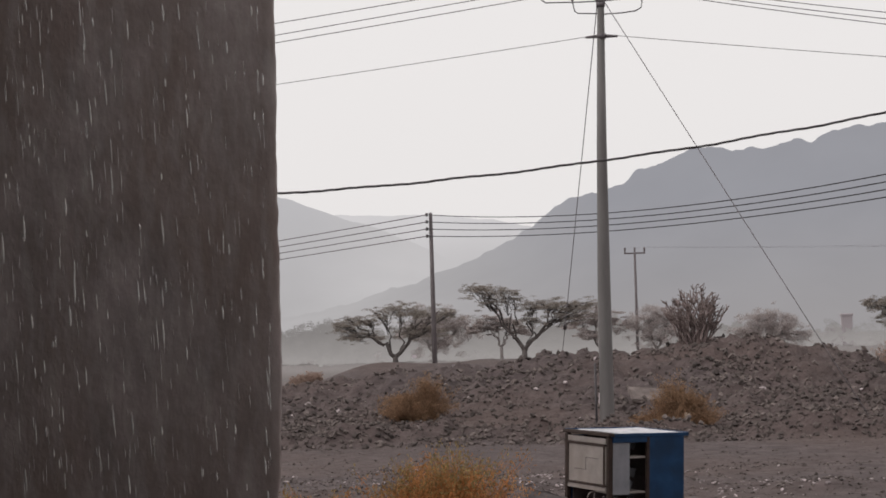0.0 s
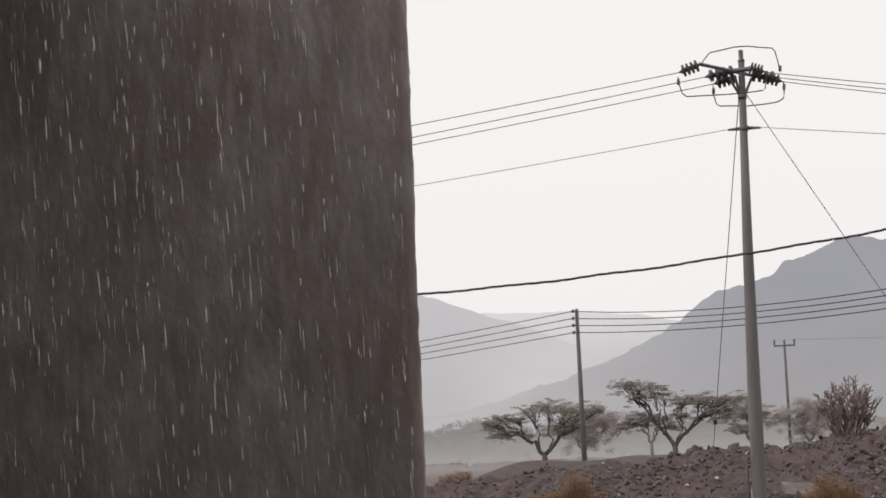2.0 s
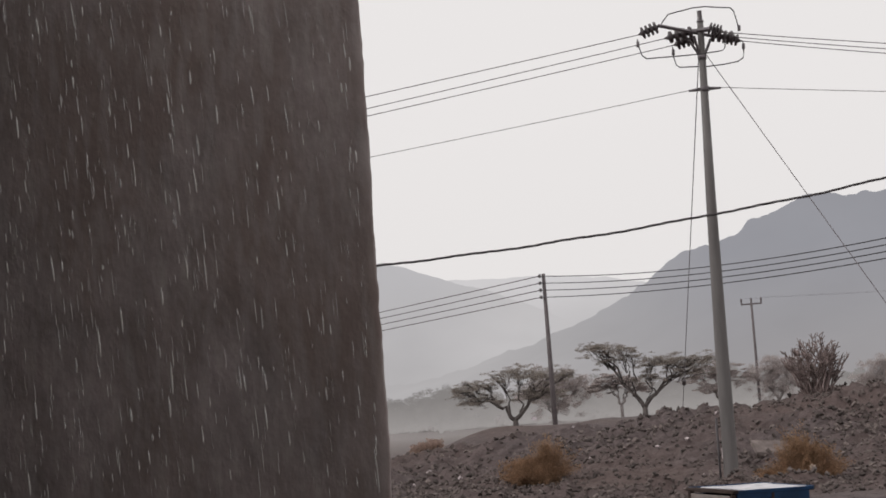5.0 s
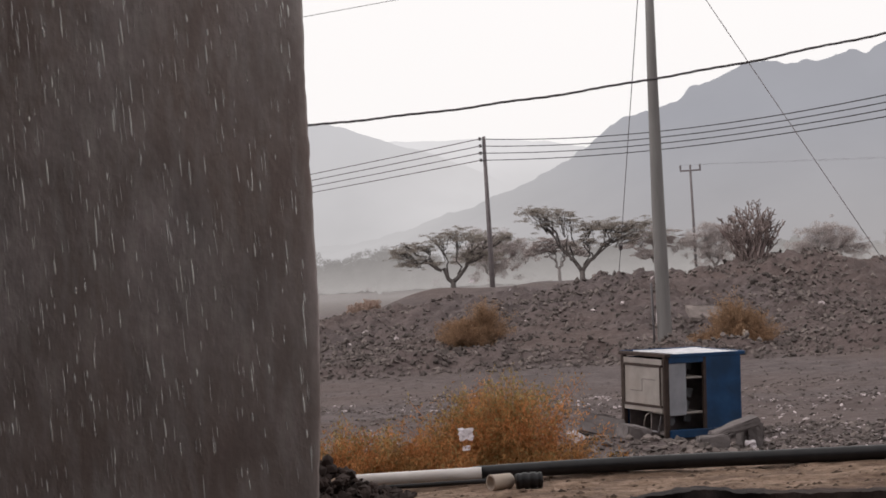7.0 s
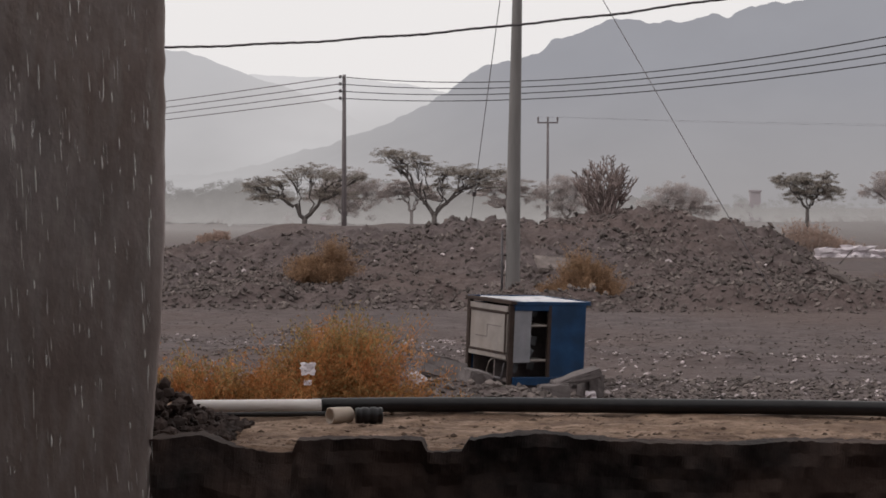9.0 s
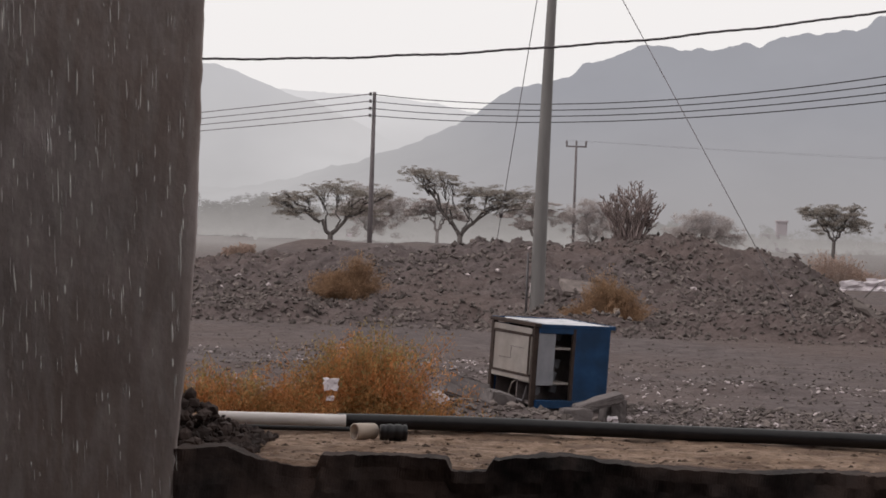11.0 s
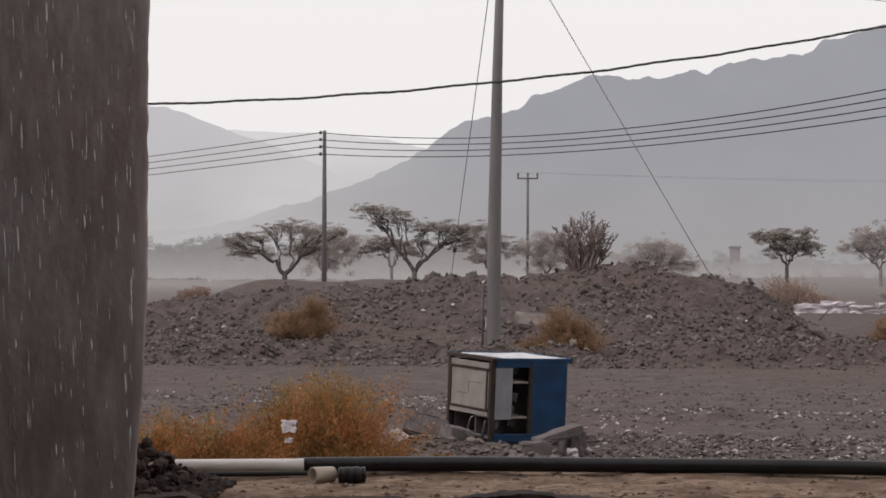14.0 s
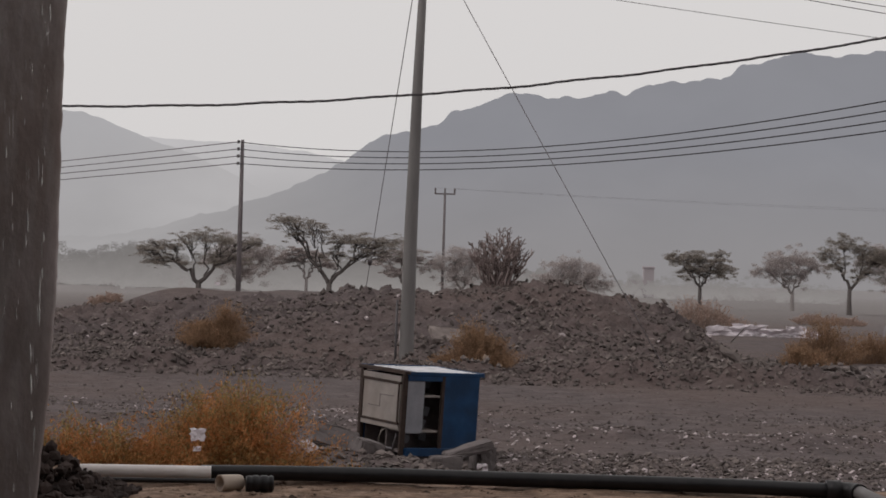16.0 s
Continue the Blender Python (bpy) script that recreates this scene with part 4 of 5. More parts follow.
def scrub(name, at, size, leaf, label, seed, strands=500, leaves=5000, leaf_size=0.02, group="dry scrub", strand_r=0.003):
    """A dry bush: many stalks from one root zone, ending in small dry leaves, with an uneven outline."""
    rng = np.random.default_rng(seed)
    sx, sy, sz = size
    tip_mat = M_OLIVE if leaf == M_SCRUB else M_SCRUBFAR if leaf == M_SCRUBFAR else M_OLIVEDUST
    root = empty(name, Matrix.Translation(at), label, "bush", group)
    a = rng.uniform(0, 2 * math.pi, strands)
    r = np.sqrt(rng.random(strands))
    bx, by = 0.75 * sx * r * np.cos(a), 0.75 * sy * r * np.sin(a)
    hgt = sz * np.clip(1 - 0.75 * r**2, 0.2, 1) * (0.8 + 1.1 * fbm(bx * 2.2 / max(sx, 0.3) + seed, by * 2 + seed, 3)) * rng.uniform(0.7, 1.03, strands)
    lean = rng.normal(size=(strands, 2)) * 0.18 * sz + np.stack([bx, by], -1) * 0.3
    z0 = np.array(height(at[0] + bx, at[1] + by)) - at[2]
    pieces = []
    mids, tips = [], []
    for k in range(strands):
        p0 = np.array([bx[k], by[k], z0[k] - 0.03])
        p1 = p0 + [lean[k, 0] * 0.4, lean[k, 1] * 0.4, hgt[k] * 0.6]
        p2 = p0 + [lean[k, 0], lean[k, 1], hgt[k]]
        pieces.append(tube([p0, p1, p2], [strand_r * 1.3, strand_r, strand_r * 0.5], 3, False))
        mids.append(p1)
        tips.append(p2)
    v, f = joined(pieces)
    mesh_object("stalk_tuft", v, f, leaf, False, root)
    mids, tips = np.array(mids), np.array(tips)
    k = rng.integers(0, strands, leaves)
    s = rng.random((leaves, 1)) ** 0.7
    c = mids[k] * (1 - s) + tips[k] * s + rng.normal(size=(leaves, 3)) * 0.035 * sz
    d = rng.normal(size=(leaves, 3)) * [0.6, 0.6, 1.0]
    d /= np.linalg.norm(d, axis=1, keepdims=True)
    b = np.cross(d, rng.normal(size=(leaves, 3)))
    b /= np.linalg.norm(b, axis=1, keepdims=True)
    w = leaf_size * rng.uniform(0.5, 1.4, (leaves, 1))
    v = np.stack([c - d * w, c + b * w * 0.3, c + d * w, c - b * w * 0.3], 1).reshape(-1, 3)
    olive = (rng.random(leaves) < 0.12 + 0.7 * smooth(0.35, 0.85, c[:, 2] / sz)) & (fbm(c[:, 0] * 2.5 + seed, c[:, 2] * 2.5, 2) > -0.05)
    for mask, material, note in ((~olive, leaf, ""), (olive, tip_mat, "drab olive-brown tips")):
        k = int(mask.sum())
        mesh_object("foliage", v.reshape(-1, 4, 3)[mask].reshape(-1, 3), np.arange(k * 4).reshape(-1, 4), material, False, root, note)
    return root


scrub("scrub_bush", at_ground(-1.76, 18.0), (0.78, 0.6, 1.22), M_SCRUB, "large dry orange scrub bush beside the road", 31, 800, 70000, 0.0155)
scrub("scrub_bush", at_ground(-2.6, 17.6), (0.66, 0.45, 0.86), M_SCRUB, "low dry orange scrub bush", 32, 500, 28000, 0.0155)
scrub("scrub_bush", at_ground(-3.5, 17.6), (0.8, 0.5, 1.0), M_SCRUB, "low dry orange scrub bush", 33, 500, 32000, 0.0155)
scrub("scrub_bush", at_ground(-4.75, 43.6), (0.55, 0.5, 1.1), M_SCRUBDUST, "tawny round scrub on the heap's slope", 34, 700, 26000, 0.022)
scrub("scrub_bush", at_ground(0.55, 41.2), (0.75, 0.5, 0.9), M_SCRUBDUST, "tawny scrub at the foot of the heap", 35, 700, 26000, 0.022)
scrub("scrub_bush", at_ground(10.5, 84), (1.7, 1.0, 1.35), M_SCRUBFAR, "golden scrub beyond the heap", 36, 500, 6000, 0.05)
scrub("scrub_bush", at_ground(8.0, 47), (0.5, 0.5, 0.7), M_SCRUBDUST, "golden scrub at the edge of the gravel", 37, 400, 4000, 0.03)
scrub("scrub_bush", at_ground(8.9, 50), (0.9, 0.7, 1.05), M_SCRUBDUST, "golden scrub at the edge of the gravel", 38, 600, 6000, 0.03)
scrub("scrub_bush", at_ground(10.5, 51), (1.0, 0.7, 0.9), M_SCRUBDUST, "golden scrub at the edge of the gravel", 39, 600, 6000, 0.03)
scrub("scrub_bush", at_ground(18.5, 100), (2.0, 1.0, 0.8), M_SCRUBFAR, "low brown scrub on the plain", 40, 400, 5000, 0.05)
scrub("scrub_bush", at_ground(-12.4, 75), (0.7, 0.5, 0.7), M_SCRUBFAR, "pale yellow scrub on the plain", 41, 400, 4000, 0.05)


def bare_shrub(at):
    """Leafless reddish shrub on the crest."""
    rng = np.random.default_rng(77)
    root = empty("bare_shrub", Matrix.Translation(at), "bare reddish shrub with upright crooked stems", "bush")
    for k in range(64):
        a, r = rng.uniform(0, 6.28), math.sqrt(rng.uniform(0.01, 1.0))
        tip = np.array([0.80 * r * math.cos(a), 0.6 * r * math.sin(a), (0.3 + 1.02 * math.sqrt(max(0.0, 1 - 0.9 * r * r))) * rng.uniform(0.75, 1.04)])
        p = limb_path((0.3 * r * math.cos(a), 0.2 * r * math.sin(a), -0.08), tip, rng, 0.06, 6)
        pieces = [tube(p, np.linspace(0.026, 0.012, 6), 5)]
        for _ in range(9):
            s = p[rng.integers(2, 6)]
            e = s + rng.normal(size=3) * [0.075, 0.07, 0.04] + [0.05 * math.cos(a), 0, 0.12]
            pieces.append(tube(limb_path(s, e, rng, 0.08, 4), np.linspace(0.014, 0.008, 4), 4))
        v, f = joined(pieces)
        mesh_object("stem", v, f, M_PINK, False, root)


bare_shrub(at_ground(1.25, 50.6) + Vector((0, 0, -0.03)))

# ------------------------------------------------------------------ derelict appliance on blocks


def cabinet():
    m = Matrix.Translation((-0.375, 21.68, 0.365)) @ pose(0, 0, 0, 0, 3.2, 0) @ pose(0, 0, 0, 0, -1.2, 32)
    root = empty("derelict_cabinet", m, "gutted blue steel appliance cabinet with white panels, standing on rubble", "cabinet")
    W, H = 0.85, 0.79   # local x: blue side, local y: white side
    # corner posts
    for x, y in ((0, 0), (W, 0), (0, W), (W, W)):
        part("post", bm_box((0.035, 0.035, H), (x + (0.0175 if x == 0 else -0.0175), y + (0.0175 if y == 0 else -0.0175), H / 2), bevel=0.004), M_RUST if x == 0 else M_BLUE, root)
    part("frame_strip", bm_box((0.03, 0.05, H - 0.02), (-0.004, W - 0.025, H / 2), bevel=0.004, rough=0.002, cuts=1), M_RUST, root)
    part("frame_strip", bm_box((0.03, 0.032, H - 0.02), (-0.008, 0.014, H / 2), bevel=0.004, rough=0.002, cuts=1), M_RUST, root)
    # blue side: solid panel on the far half, opening with shelves on the near half
    part("side_panel", bm_box((0.40, 0.02, H - 0.03), (W - 0.215, -0.004, H / 2), bevel=0.004), M_BLUE, root, "blue painted sheet panel")
    part("mullion", bm_box((0.035, 0.035, H - 0.08), (0.425, 0.0, H / 2 + 0.03), bevel=0.004), M_RUST, root)
    part("bottom_rail", bm_box((W - 0.05, 0.05, 0.08), (W / 2, -0.003, 0.04), bevel=0.006), M_BLUE, root)
    part("top_rail", bm_box((W - 0.05, 0.03, 0.06), (W / 2, 0.0, H - 0.035), bevel=0.004), M_BLUE, root)
    part("glass_sheet", bm_box((0.19, 0.008, 0.52), (0.125, 0.0, 0.48), bevel=0.002), M_GREYSHEET, root, "grey clouded glass sheet")
    for z, w in ((0.24, 0.40), (0.58, 0.24)):
        part("shelf", bm_box((w, 0.30, 0.022), (0.41 - w / 2, 0.16, z), bevel=0.003), M_WHITE, root)
    for x, z, s in ((0.36, 0.42, 0.11), (0.33, 0.30, 0.10), (0.36, 0.70, 0.12), (0.35, 0.17, 0.09), (0.16, 0.15, 0.10)):
        part("torn_lining", bm_box((s, 0.02, s * 0.8), (x, 0.2 + 0.04 * s, z), (8, 10, 20), 0.004, 0.006, 1), M_GREYSHEET, root)
    # inner back walls
    part("inner_back", bm_box((W - 0.06, 0.02, H - 0.08), (W / 2, W * 0.42, H / 2), bevel=0.003), M_DARKIN, root)
    part("inner_floor", bm_box((W - 0.08, W - 0.08, 0.02), (W / 2, W / 2, 0.03), bevel=0.003), M_DARKIN, root)
    part("far_panel", bm_box((0.02, W - 0.06, H - 0.06), (W - 0.03, W / 2, H / 2), bevel=0.003), M_BLUE, root)
    part("rear_panel", bm_box((W - 0.08, 0.02, H - 0.06), (W / 2, W - 0.02, H / 2), bevel=0.003), M_BLUE, root)
    part("inner_lining", bm_box((0.012, W - 0.08, H - 0.08), (W - 0.055, W / 2, H / 2), bevel=0.002), M_DARKIN, root)
    part("inner_lining", bm_box((W - 0.1, 0.012, H - 0.08), (W / 2, W - 0.045, H / 2), bevel=0.002), M_DARKIN, root)
    part("inner_lining", bm_box((0.03, 0.03, H - 0.1), (0.06, W * 0.45, H / 2), bevel=0.002), M_RUST, root)
    # white side with a hatch
    hatch = part("hatch_panel", bm_box((0.02, W - 0.11, 0.40), (-0.006, W / 2 + 0.01, 0.49), bevel=0.004), M_WHITE, root, "dirty white hatch panel")
    for z, h in ((0.735, 0.055), (0.275, 0.06)):
        part("white_strip", bm_box((0.018, W - 0.11, h), (-0.004, W / 2 + 0.01, z), bevel=0.003), M_WHITE, root)
    for a, b, sy, sz in ((W / 2 + 0.01, 0.695, W - 0.11, 0.022), (W / 2 + 0.01, 0.305, W - 0.11, 0.022), (0.085, 0.5, 0.022, 0.41), (W - 0.065, 0.5, 0.022, 0.41)):
        part("hatch_frame", bm_box((0.03, sy, sz), (-0.012, a, b), bevel=0.003), M_RUST, hatch)
    # pressed zig-zag line on the hatch
    for a, b, sy, sz in ((0.55, 0.44, 0.22, 0.006), (0.44, 0.5, 0.006, 0.12), (0.31, 0.56, 0.26, 0.006)):
        part("pressed_line", bm_box((0.004, sy, sz), (-0.0175, a, b), bevel=0), M_CONC, hatch)
    # lower bay: kinked tube and tray
    v, f = tube([(0.03, 0.35, 0.24), (0.01, 0.42, 0.2), (0.0, 0.45, 0.1), (0.0, 0.4, 0.03), (-0.02, 0.36, -0.04)], 0.008, 6)
    mesh_object("loose_tube", v, f, M_WHITE, True, root)
    v, f = tube([(0.02, 0.62, 0.05), (0.02, 0.2, 0.05), (0.03, 0.16, 0.2)], 0.012, 6)
    mesh_object("bent_rail", v, f, M_STEEL, True, root)
    # top: sagging sheet with brown lip
    part("roof_deck", bm_box((W, W, 0.01), (W / 2, W / 2, H + 0.006), bevel=0.002), M_RUST, root)
    part("top_lip", bm_box((0.07, W + 0.05, 0.034), (0.005, W / 2, H + 0.012), bevel=0.006, rough=0.003, cuts=1), M_RUST, root)
    part("top_sheet", bm_box((W - 0.12, W - 0.02, 0.012), (W / 2 + 0.06, W / 2, H + 0.018), bevel=0.003, rough=0.004, cuts=3), M_ROOFSHEET, root, "wet white top sheet")
    part("top_edge", bm_box((W + 0.04, 0.02, 0.035), (W / 2 + 0.02, -0.012, H + 0.008), bevel=0.004), M_BLUE, root)
    part("top_edge", bm_box((0.02, W + 0.04, 0.035), (W + 0.03, W / 2, H + 0.012), bevel=0.004), M_BLUE, root)
    part("top_edge", bm_box((W + 0.02, 0.02, 0.03), (W / 2, W + 0.012, H + 0.018), bevel=0.004), M_BLUE, root)


cabinet()


def block(size, at, turn, label, material=None):
    bm = bm_box(size, at, turn, 0.014, 0.009, 3)
    return tagged(part("concrete_block", bm, material or M_CONC, None), label, "block", "rubble blocks")


block((0.40, 0.1, 0.22), (-0.97, 21.0, 0.57), (-25, 17, 8), "grey concrete slab tipped up on the rubble")
block((0.25, 0.24, 0.22), (-0.68, 20.85, 0.47), (6, 14, 32), "grey concrete block propping the cabinet")
block((0.28, 0.2, 0.2), (0.06, 20.85, 0.355), (0, -4, 14), "grey concrete block in front of the cabinet")
block((0.46, 0.2, 0.08), (0.26, 20.98, 0.50), (4, -17, 14), "broken concrete slab leaning on a block")
block((0.2, 0.18, 0.24), (0.40, 21.2, 0.41), (3, 5, 40), "rough concrete lump under a leaning slab")
block((0.3, 0.3, 0.14), (-0.2, 22.0, 0.33), (2, 0, 32), "concrete slab under the cabinet")
block((0.2, 0.2, 0.14), (0.22, 22.25, 0.33), (0, 2, 32), "concrete slab under the cabinet")
block((0.3, 0.3, 0.14), (-0.5, 22.25, 0.33), (0, 2, 32), "concrete slab under the cabinet")

slab_at = at_ground(0.15, 44.3)
tagged(part("flat_slab", bm_box((0.95, 0.7, 0.1), (slab_at.x, slab_at.y, slab_at.z + 0.05), (22, 6, 12), 0.02, 0.015, 3), M_ROCK, None), "flat grey slab lying on the heap's slope", "slab")
# ------------------------------------------------------------------ stones


def stones(name, xy, size, material, label, seed, sink=0.35, kind="stuff", flatness=0.65):
    """Angular stones strewn over the ground, joined."""
    rng = np.random.default_rng(seed)
    n = len(xy)
    base = np.array([(1, 0, 0), (-1, 0, 0), (0, 1, 0), (0, -1, 0), (0, 0, 1), (0, 0, -1), (.6, .6, .5), (-.6, .6, .5), (.6, -.6, .5), (-.6, -.6, .5)], float)
    tri = np.array([(4, 6, 7), (4, 7, 9), (4, 9, 8), (4, 8, 6), (0, 2, 6), (2, 1, 7), (2, 7, 6), (1, 3, 9), (1, 9, 7), (3, 0, 8), (3, 8, 9), (0, 6, 8), (5, 2, 0), (5, 1, 2), (5, 3, 1), (5, 0, 3)])
    v = base[None] * rng.uniform(0.65, 1.25, (n, 10, 1)) * (size[:, None, None] * np.stack([rng.uniform(0.7, 1.4, n), rng.uniform(0.7, 1.3, n), rng.uniform(0.4, 1.0, n) * flatness / 0.65], -1)[:, None])
    a = rng.uniform(0, 6.28, n)
    c, s = np.cos(a)[:, None], np.sin(a)[:, None]
    x, y = v[..., 0] * c - v[..., 1] * s, v[..., 0] * s + v[..., 1] * c
    t = rng.normal(size=(n, 1)) * 0.35
    z = v[..., 2] + x * t
    h = height(xy[:, 0], xy[:, 1])
    v = np.stack([x + xy[:, :1], y + xy[:, 1:], z + h[:, None] + (size * (0.5 - sink))[:, None]], -1).reshape(-1, 3)
    f = (tri[None] + (np.arange(n) * 10)[:, None, None]).reshape(-1, 3)
    return tagged(mesh_object(name, v, f, material), label, "stones", kind=kind)


def strew(n, x0, x1, y0, y1, seed, mask=None):
    rng = np.random.default_rng(seed)
    p = np.stack([rng.uniform(x0, x1, n), rng.uniform(y0, y1, n)], -1)
    if mask is not None:
        p = p[rng.random(n) < mask(p[:, 0], p[:, 1])]
    return p, rng


def sized(rng, n, lo, hi, power=3.0):
    return lo + (hi - lo) * rng.random(n) ** power


p, rng = strew(30000, -7, 8, 17, 31, 51, lambda x, y: np.clip(0.25 + 1.0 * fbm(x * 0.6, y * 1.1 + 3, 3) + 0.6 * np.exp(-((y - 25.5) / 0.8) ** 2) + 0.4 * np.exp(-((y - 28.6) / 0.6) ** 2), 0.04, 1))
stones("roadside_gravel", p, sized(rng, len(p), 0.006, 0.034), M_ROCK, "loose grey wet gravel along the dirt road", 61)
p, rng = strew(9000, -8, 9, 21.5, 31, 52, lambda x, y: np.clip(-0.16 + 1.2 * fbm(x * 0.8, y * 1.3 + 9, 3) + 0.95 * np.exp(-((y - 25.6) / 0.6) ** 2) * smooth(-0.5, 1.5, x) + 0.85 * np.exp(-((y - 28.6) / 0.5) ** 2) * (1 - smooth(-1.5, 0.5, x)), 0.01, 1))
stones("pale_gravel", p, sized(rng, len(p), 0.008, 0.032, 2.0), M_PALE, "paler wet stones glinting in the gravel", 62)
p, rng = strew(8000, 0.4, 5.8, 19.6, 23.4, 58, lambda x, y: np.clip(0.75 - 0.3 * np.abs(y - 21.6) + 0.8 * fbm(x * 1.2, y * 1.2, 3), 0.05, 1))
stones("coarse_gravel", p, sized(rng, len(p), 0.012, 0.045, 2.5), M_ROCK, "coarse grey gravel beside the cabinet", 68)
p, rng = strew(420, 0.4, 5.8, 19.8, 23.2, 59)
stones("coarse_pale_gravel", p, sized(rng, len(p), 0.01, 0.034, 2.0), M_PALE, "pale stones among coarse gravel", 69)
p, rng = strew(900, -1.9, 0.4, 19.6, 21.6, 60)
stones("rubble_bits", p, sized(rng, len(p), 0.015, 0.07, 2.5), M_ROCK, "broken rubble round the cabinet", 70)
p, rng = strew(20000, -11, 13, 36.6, 41.5, 53, lambda x, y: np.clip(0.2 + 1.0 * np.exp(-((y - 38) / 0.7) ** 2), 0, 1))
stones("berm_rubble", p, sized(rng, len(p), 0.012, 0.062, 2.6), M_ROCK, "rubble of grey stones along a low berm", 63, flatness=0.95)
p, rng = strew(60000, -12, 8, 40.5, 51.5, 54, lambda x, y: np.clip(0.5 + 0.9 * fbm(x * 0.5, y * 0.5, 3), 0.1, 1))
stones("heap_stones", p, sized(rng, len(p), 0.008, 0.075, 5.0), M_ROCK, "grey stones and clods on the spoil heap", 64, flatness=0.95)
p, rng = strew(65, -11, 9, 38, 51, 55)
stones("pale_heap_stones", p, sized(rng, len(p), 0.03, 0.1), M_PALE, "scattered pale stones on the heap", 65)
p, rng = strew(420, 5.2, 12, 41, 49, 56)
stones("heap_end_rocks", p, sized(rng, len(p), 0.03, 0.2), M_ROCK, "larger rocks at the end of the heap", 66)
p, rng = strew(2500, -14, 14, 29, 37, 57)
stones("road_grit", p, sized(rng, len(p), 0.008, 0.03), M_ROCK, "grit on the dirt road", 67)


def single_stone(x, y, s, label, material=None, name="rock", category="rock"):
    ob = stones(name, np.array([[x, y]]), np.array([s]), material or M_PALE, label, int(x * 100 + y * 7) % 1000, kind="")
    ob["category"] = category
    return ob


single_stone(-7.35, 45.7, 0.11, "pale stone on the dark heap")
single_stone(-1.2, 20.6, 0.12, "cream-white stone in the rubble")
single_stone(-6.5, 44.5, 0.1, "pale stone on the dark heap")
single_stone(6.2, 45.5, 0.3, "grey boulder at the end of the heap", M_ROCK)
single_stone(6.9, 44.8, 0.26, "grey boulder at the end of the heap", M_ROCK)
single_stone(2.45, 44.6, 0.085, "upright pale stone on the heap's slope")


def crumpled(name, at, size, seed, label, category="litter", material=None):
    """A crumpled sheet of litter with thickness and folds."""
    rng = np.random.default_rng(seed)
    bm = bmesh.new()
    bmesh.ops.create_grid(bm, x_segments=7, y_segments=7, size=0.5)
    for v in bm.verts:
        k = 0.35 * float(fbm(np.array(v.co.x * 3 + seed), np.array(v.co.y * 3), 3))
        v.co = Vector(((v.co.x + rng.normal() * 0.04) * size[0], k * size[1], (v.co.y + rng.normal() * 0.04) * size[2]))
    bmesh.ops.solidify(bm, geom=bm.faces[:], thickness=0.004)
    bmesh.ops.transform(bm, matrix=pose(*at), verts=bm.verts)
    return tagged(part(name, bm, material or M_PAPER, None), label, category)


crumpled("plastic_scrap", (-1.80, 17.35, 0.87), (0.11, 0.05, 0.09), 3, "white plastic scrap caught in the orange bush")
crumpled("plastic_scrap", (-1.80, 17.34, 0.765), (0.055, 0.04, 0.035), 4, "pinkish torn scrap below another in the bush")
crumpled("plastic_bag", (0.78, 40.55, 0.54), (0.11, 0.07, 0.2), 5, "cream plastic bag caught in scrub", material=M_CREAM)
crumpled("plastic_bag", (0.40, 20.9, 0.34), (0.10, 0.06, 0.10), 6, "white plastic bag on the gravel")
for k, (x, y, w, h) in enumerate([(9.9, 74, 1.3, 0.42), (10.8, 74.5, 1.2, 0.5), (11.7, 74, 1.0, 0.36), (12.6, 75, 0.7, 0.45), (13.1, 74, 0.6, 0.3)]):
    crumpled("white_tarpaulin", (x, y, GROUND + h * 0.35), (w, 0.8, h), 11 + k, "crumpled white tarpaulin lying on the plain", "tarpaulin")
crumpled("white_tarpaulin", (-6.55, 72, 1.18), (0.28, 0.2, 0.25), 21, "white scrap on a far heap", "tarpaulin")
crumpled("white_tarpaulin", (-12.35, 110, GROUND + 1.1), (0.25, 0.15, 0.18), 22, "white rag caught under a tree", "rag")

# ------------------------------------------------------------------ pipes and fittings on the parapet


def ring_tube(path, r, wall, material, name, parent=None, label="", seg=20):
    """Hollow pipe with open ends."""
    v1, f1 = tube(path, r, seg, False)
    v2, f2 = tube(path, r - wall, seg, False)
    n = len(v1)
    f = f1 + [[i + n for i in g[::-1]] for g in f2]
    e = len(path) - 1
    f += [[j, n + j, n + (j + 1) % seg, (j + 1) % seg] for j in range(seg)]
    f += [[e * seg + j, e * seg + (j + 1) % seg, n + e * seg + (j + 1) % seg, n + e * seg + j] for j in range(seg)]
    return mesh_object(name, np.concatenate([v1, v2]), f, material, True, parent, label)


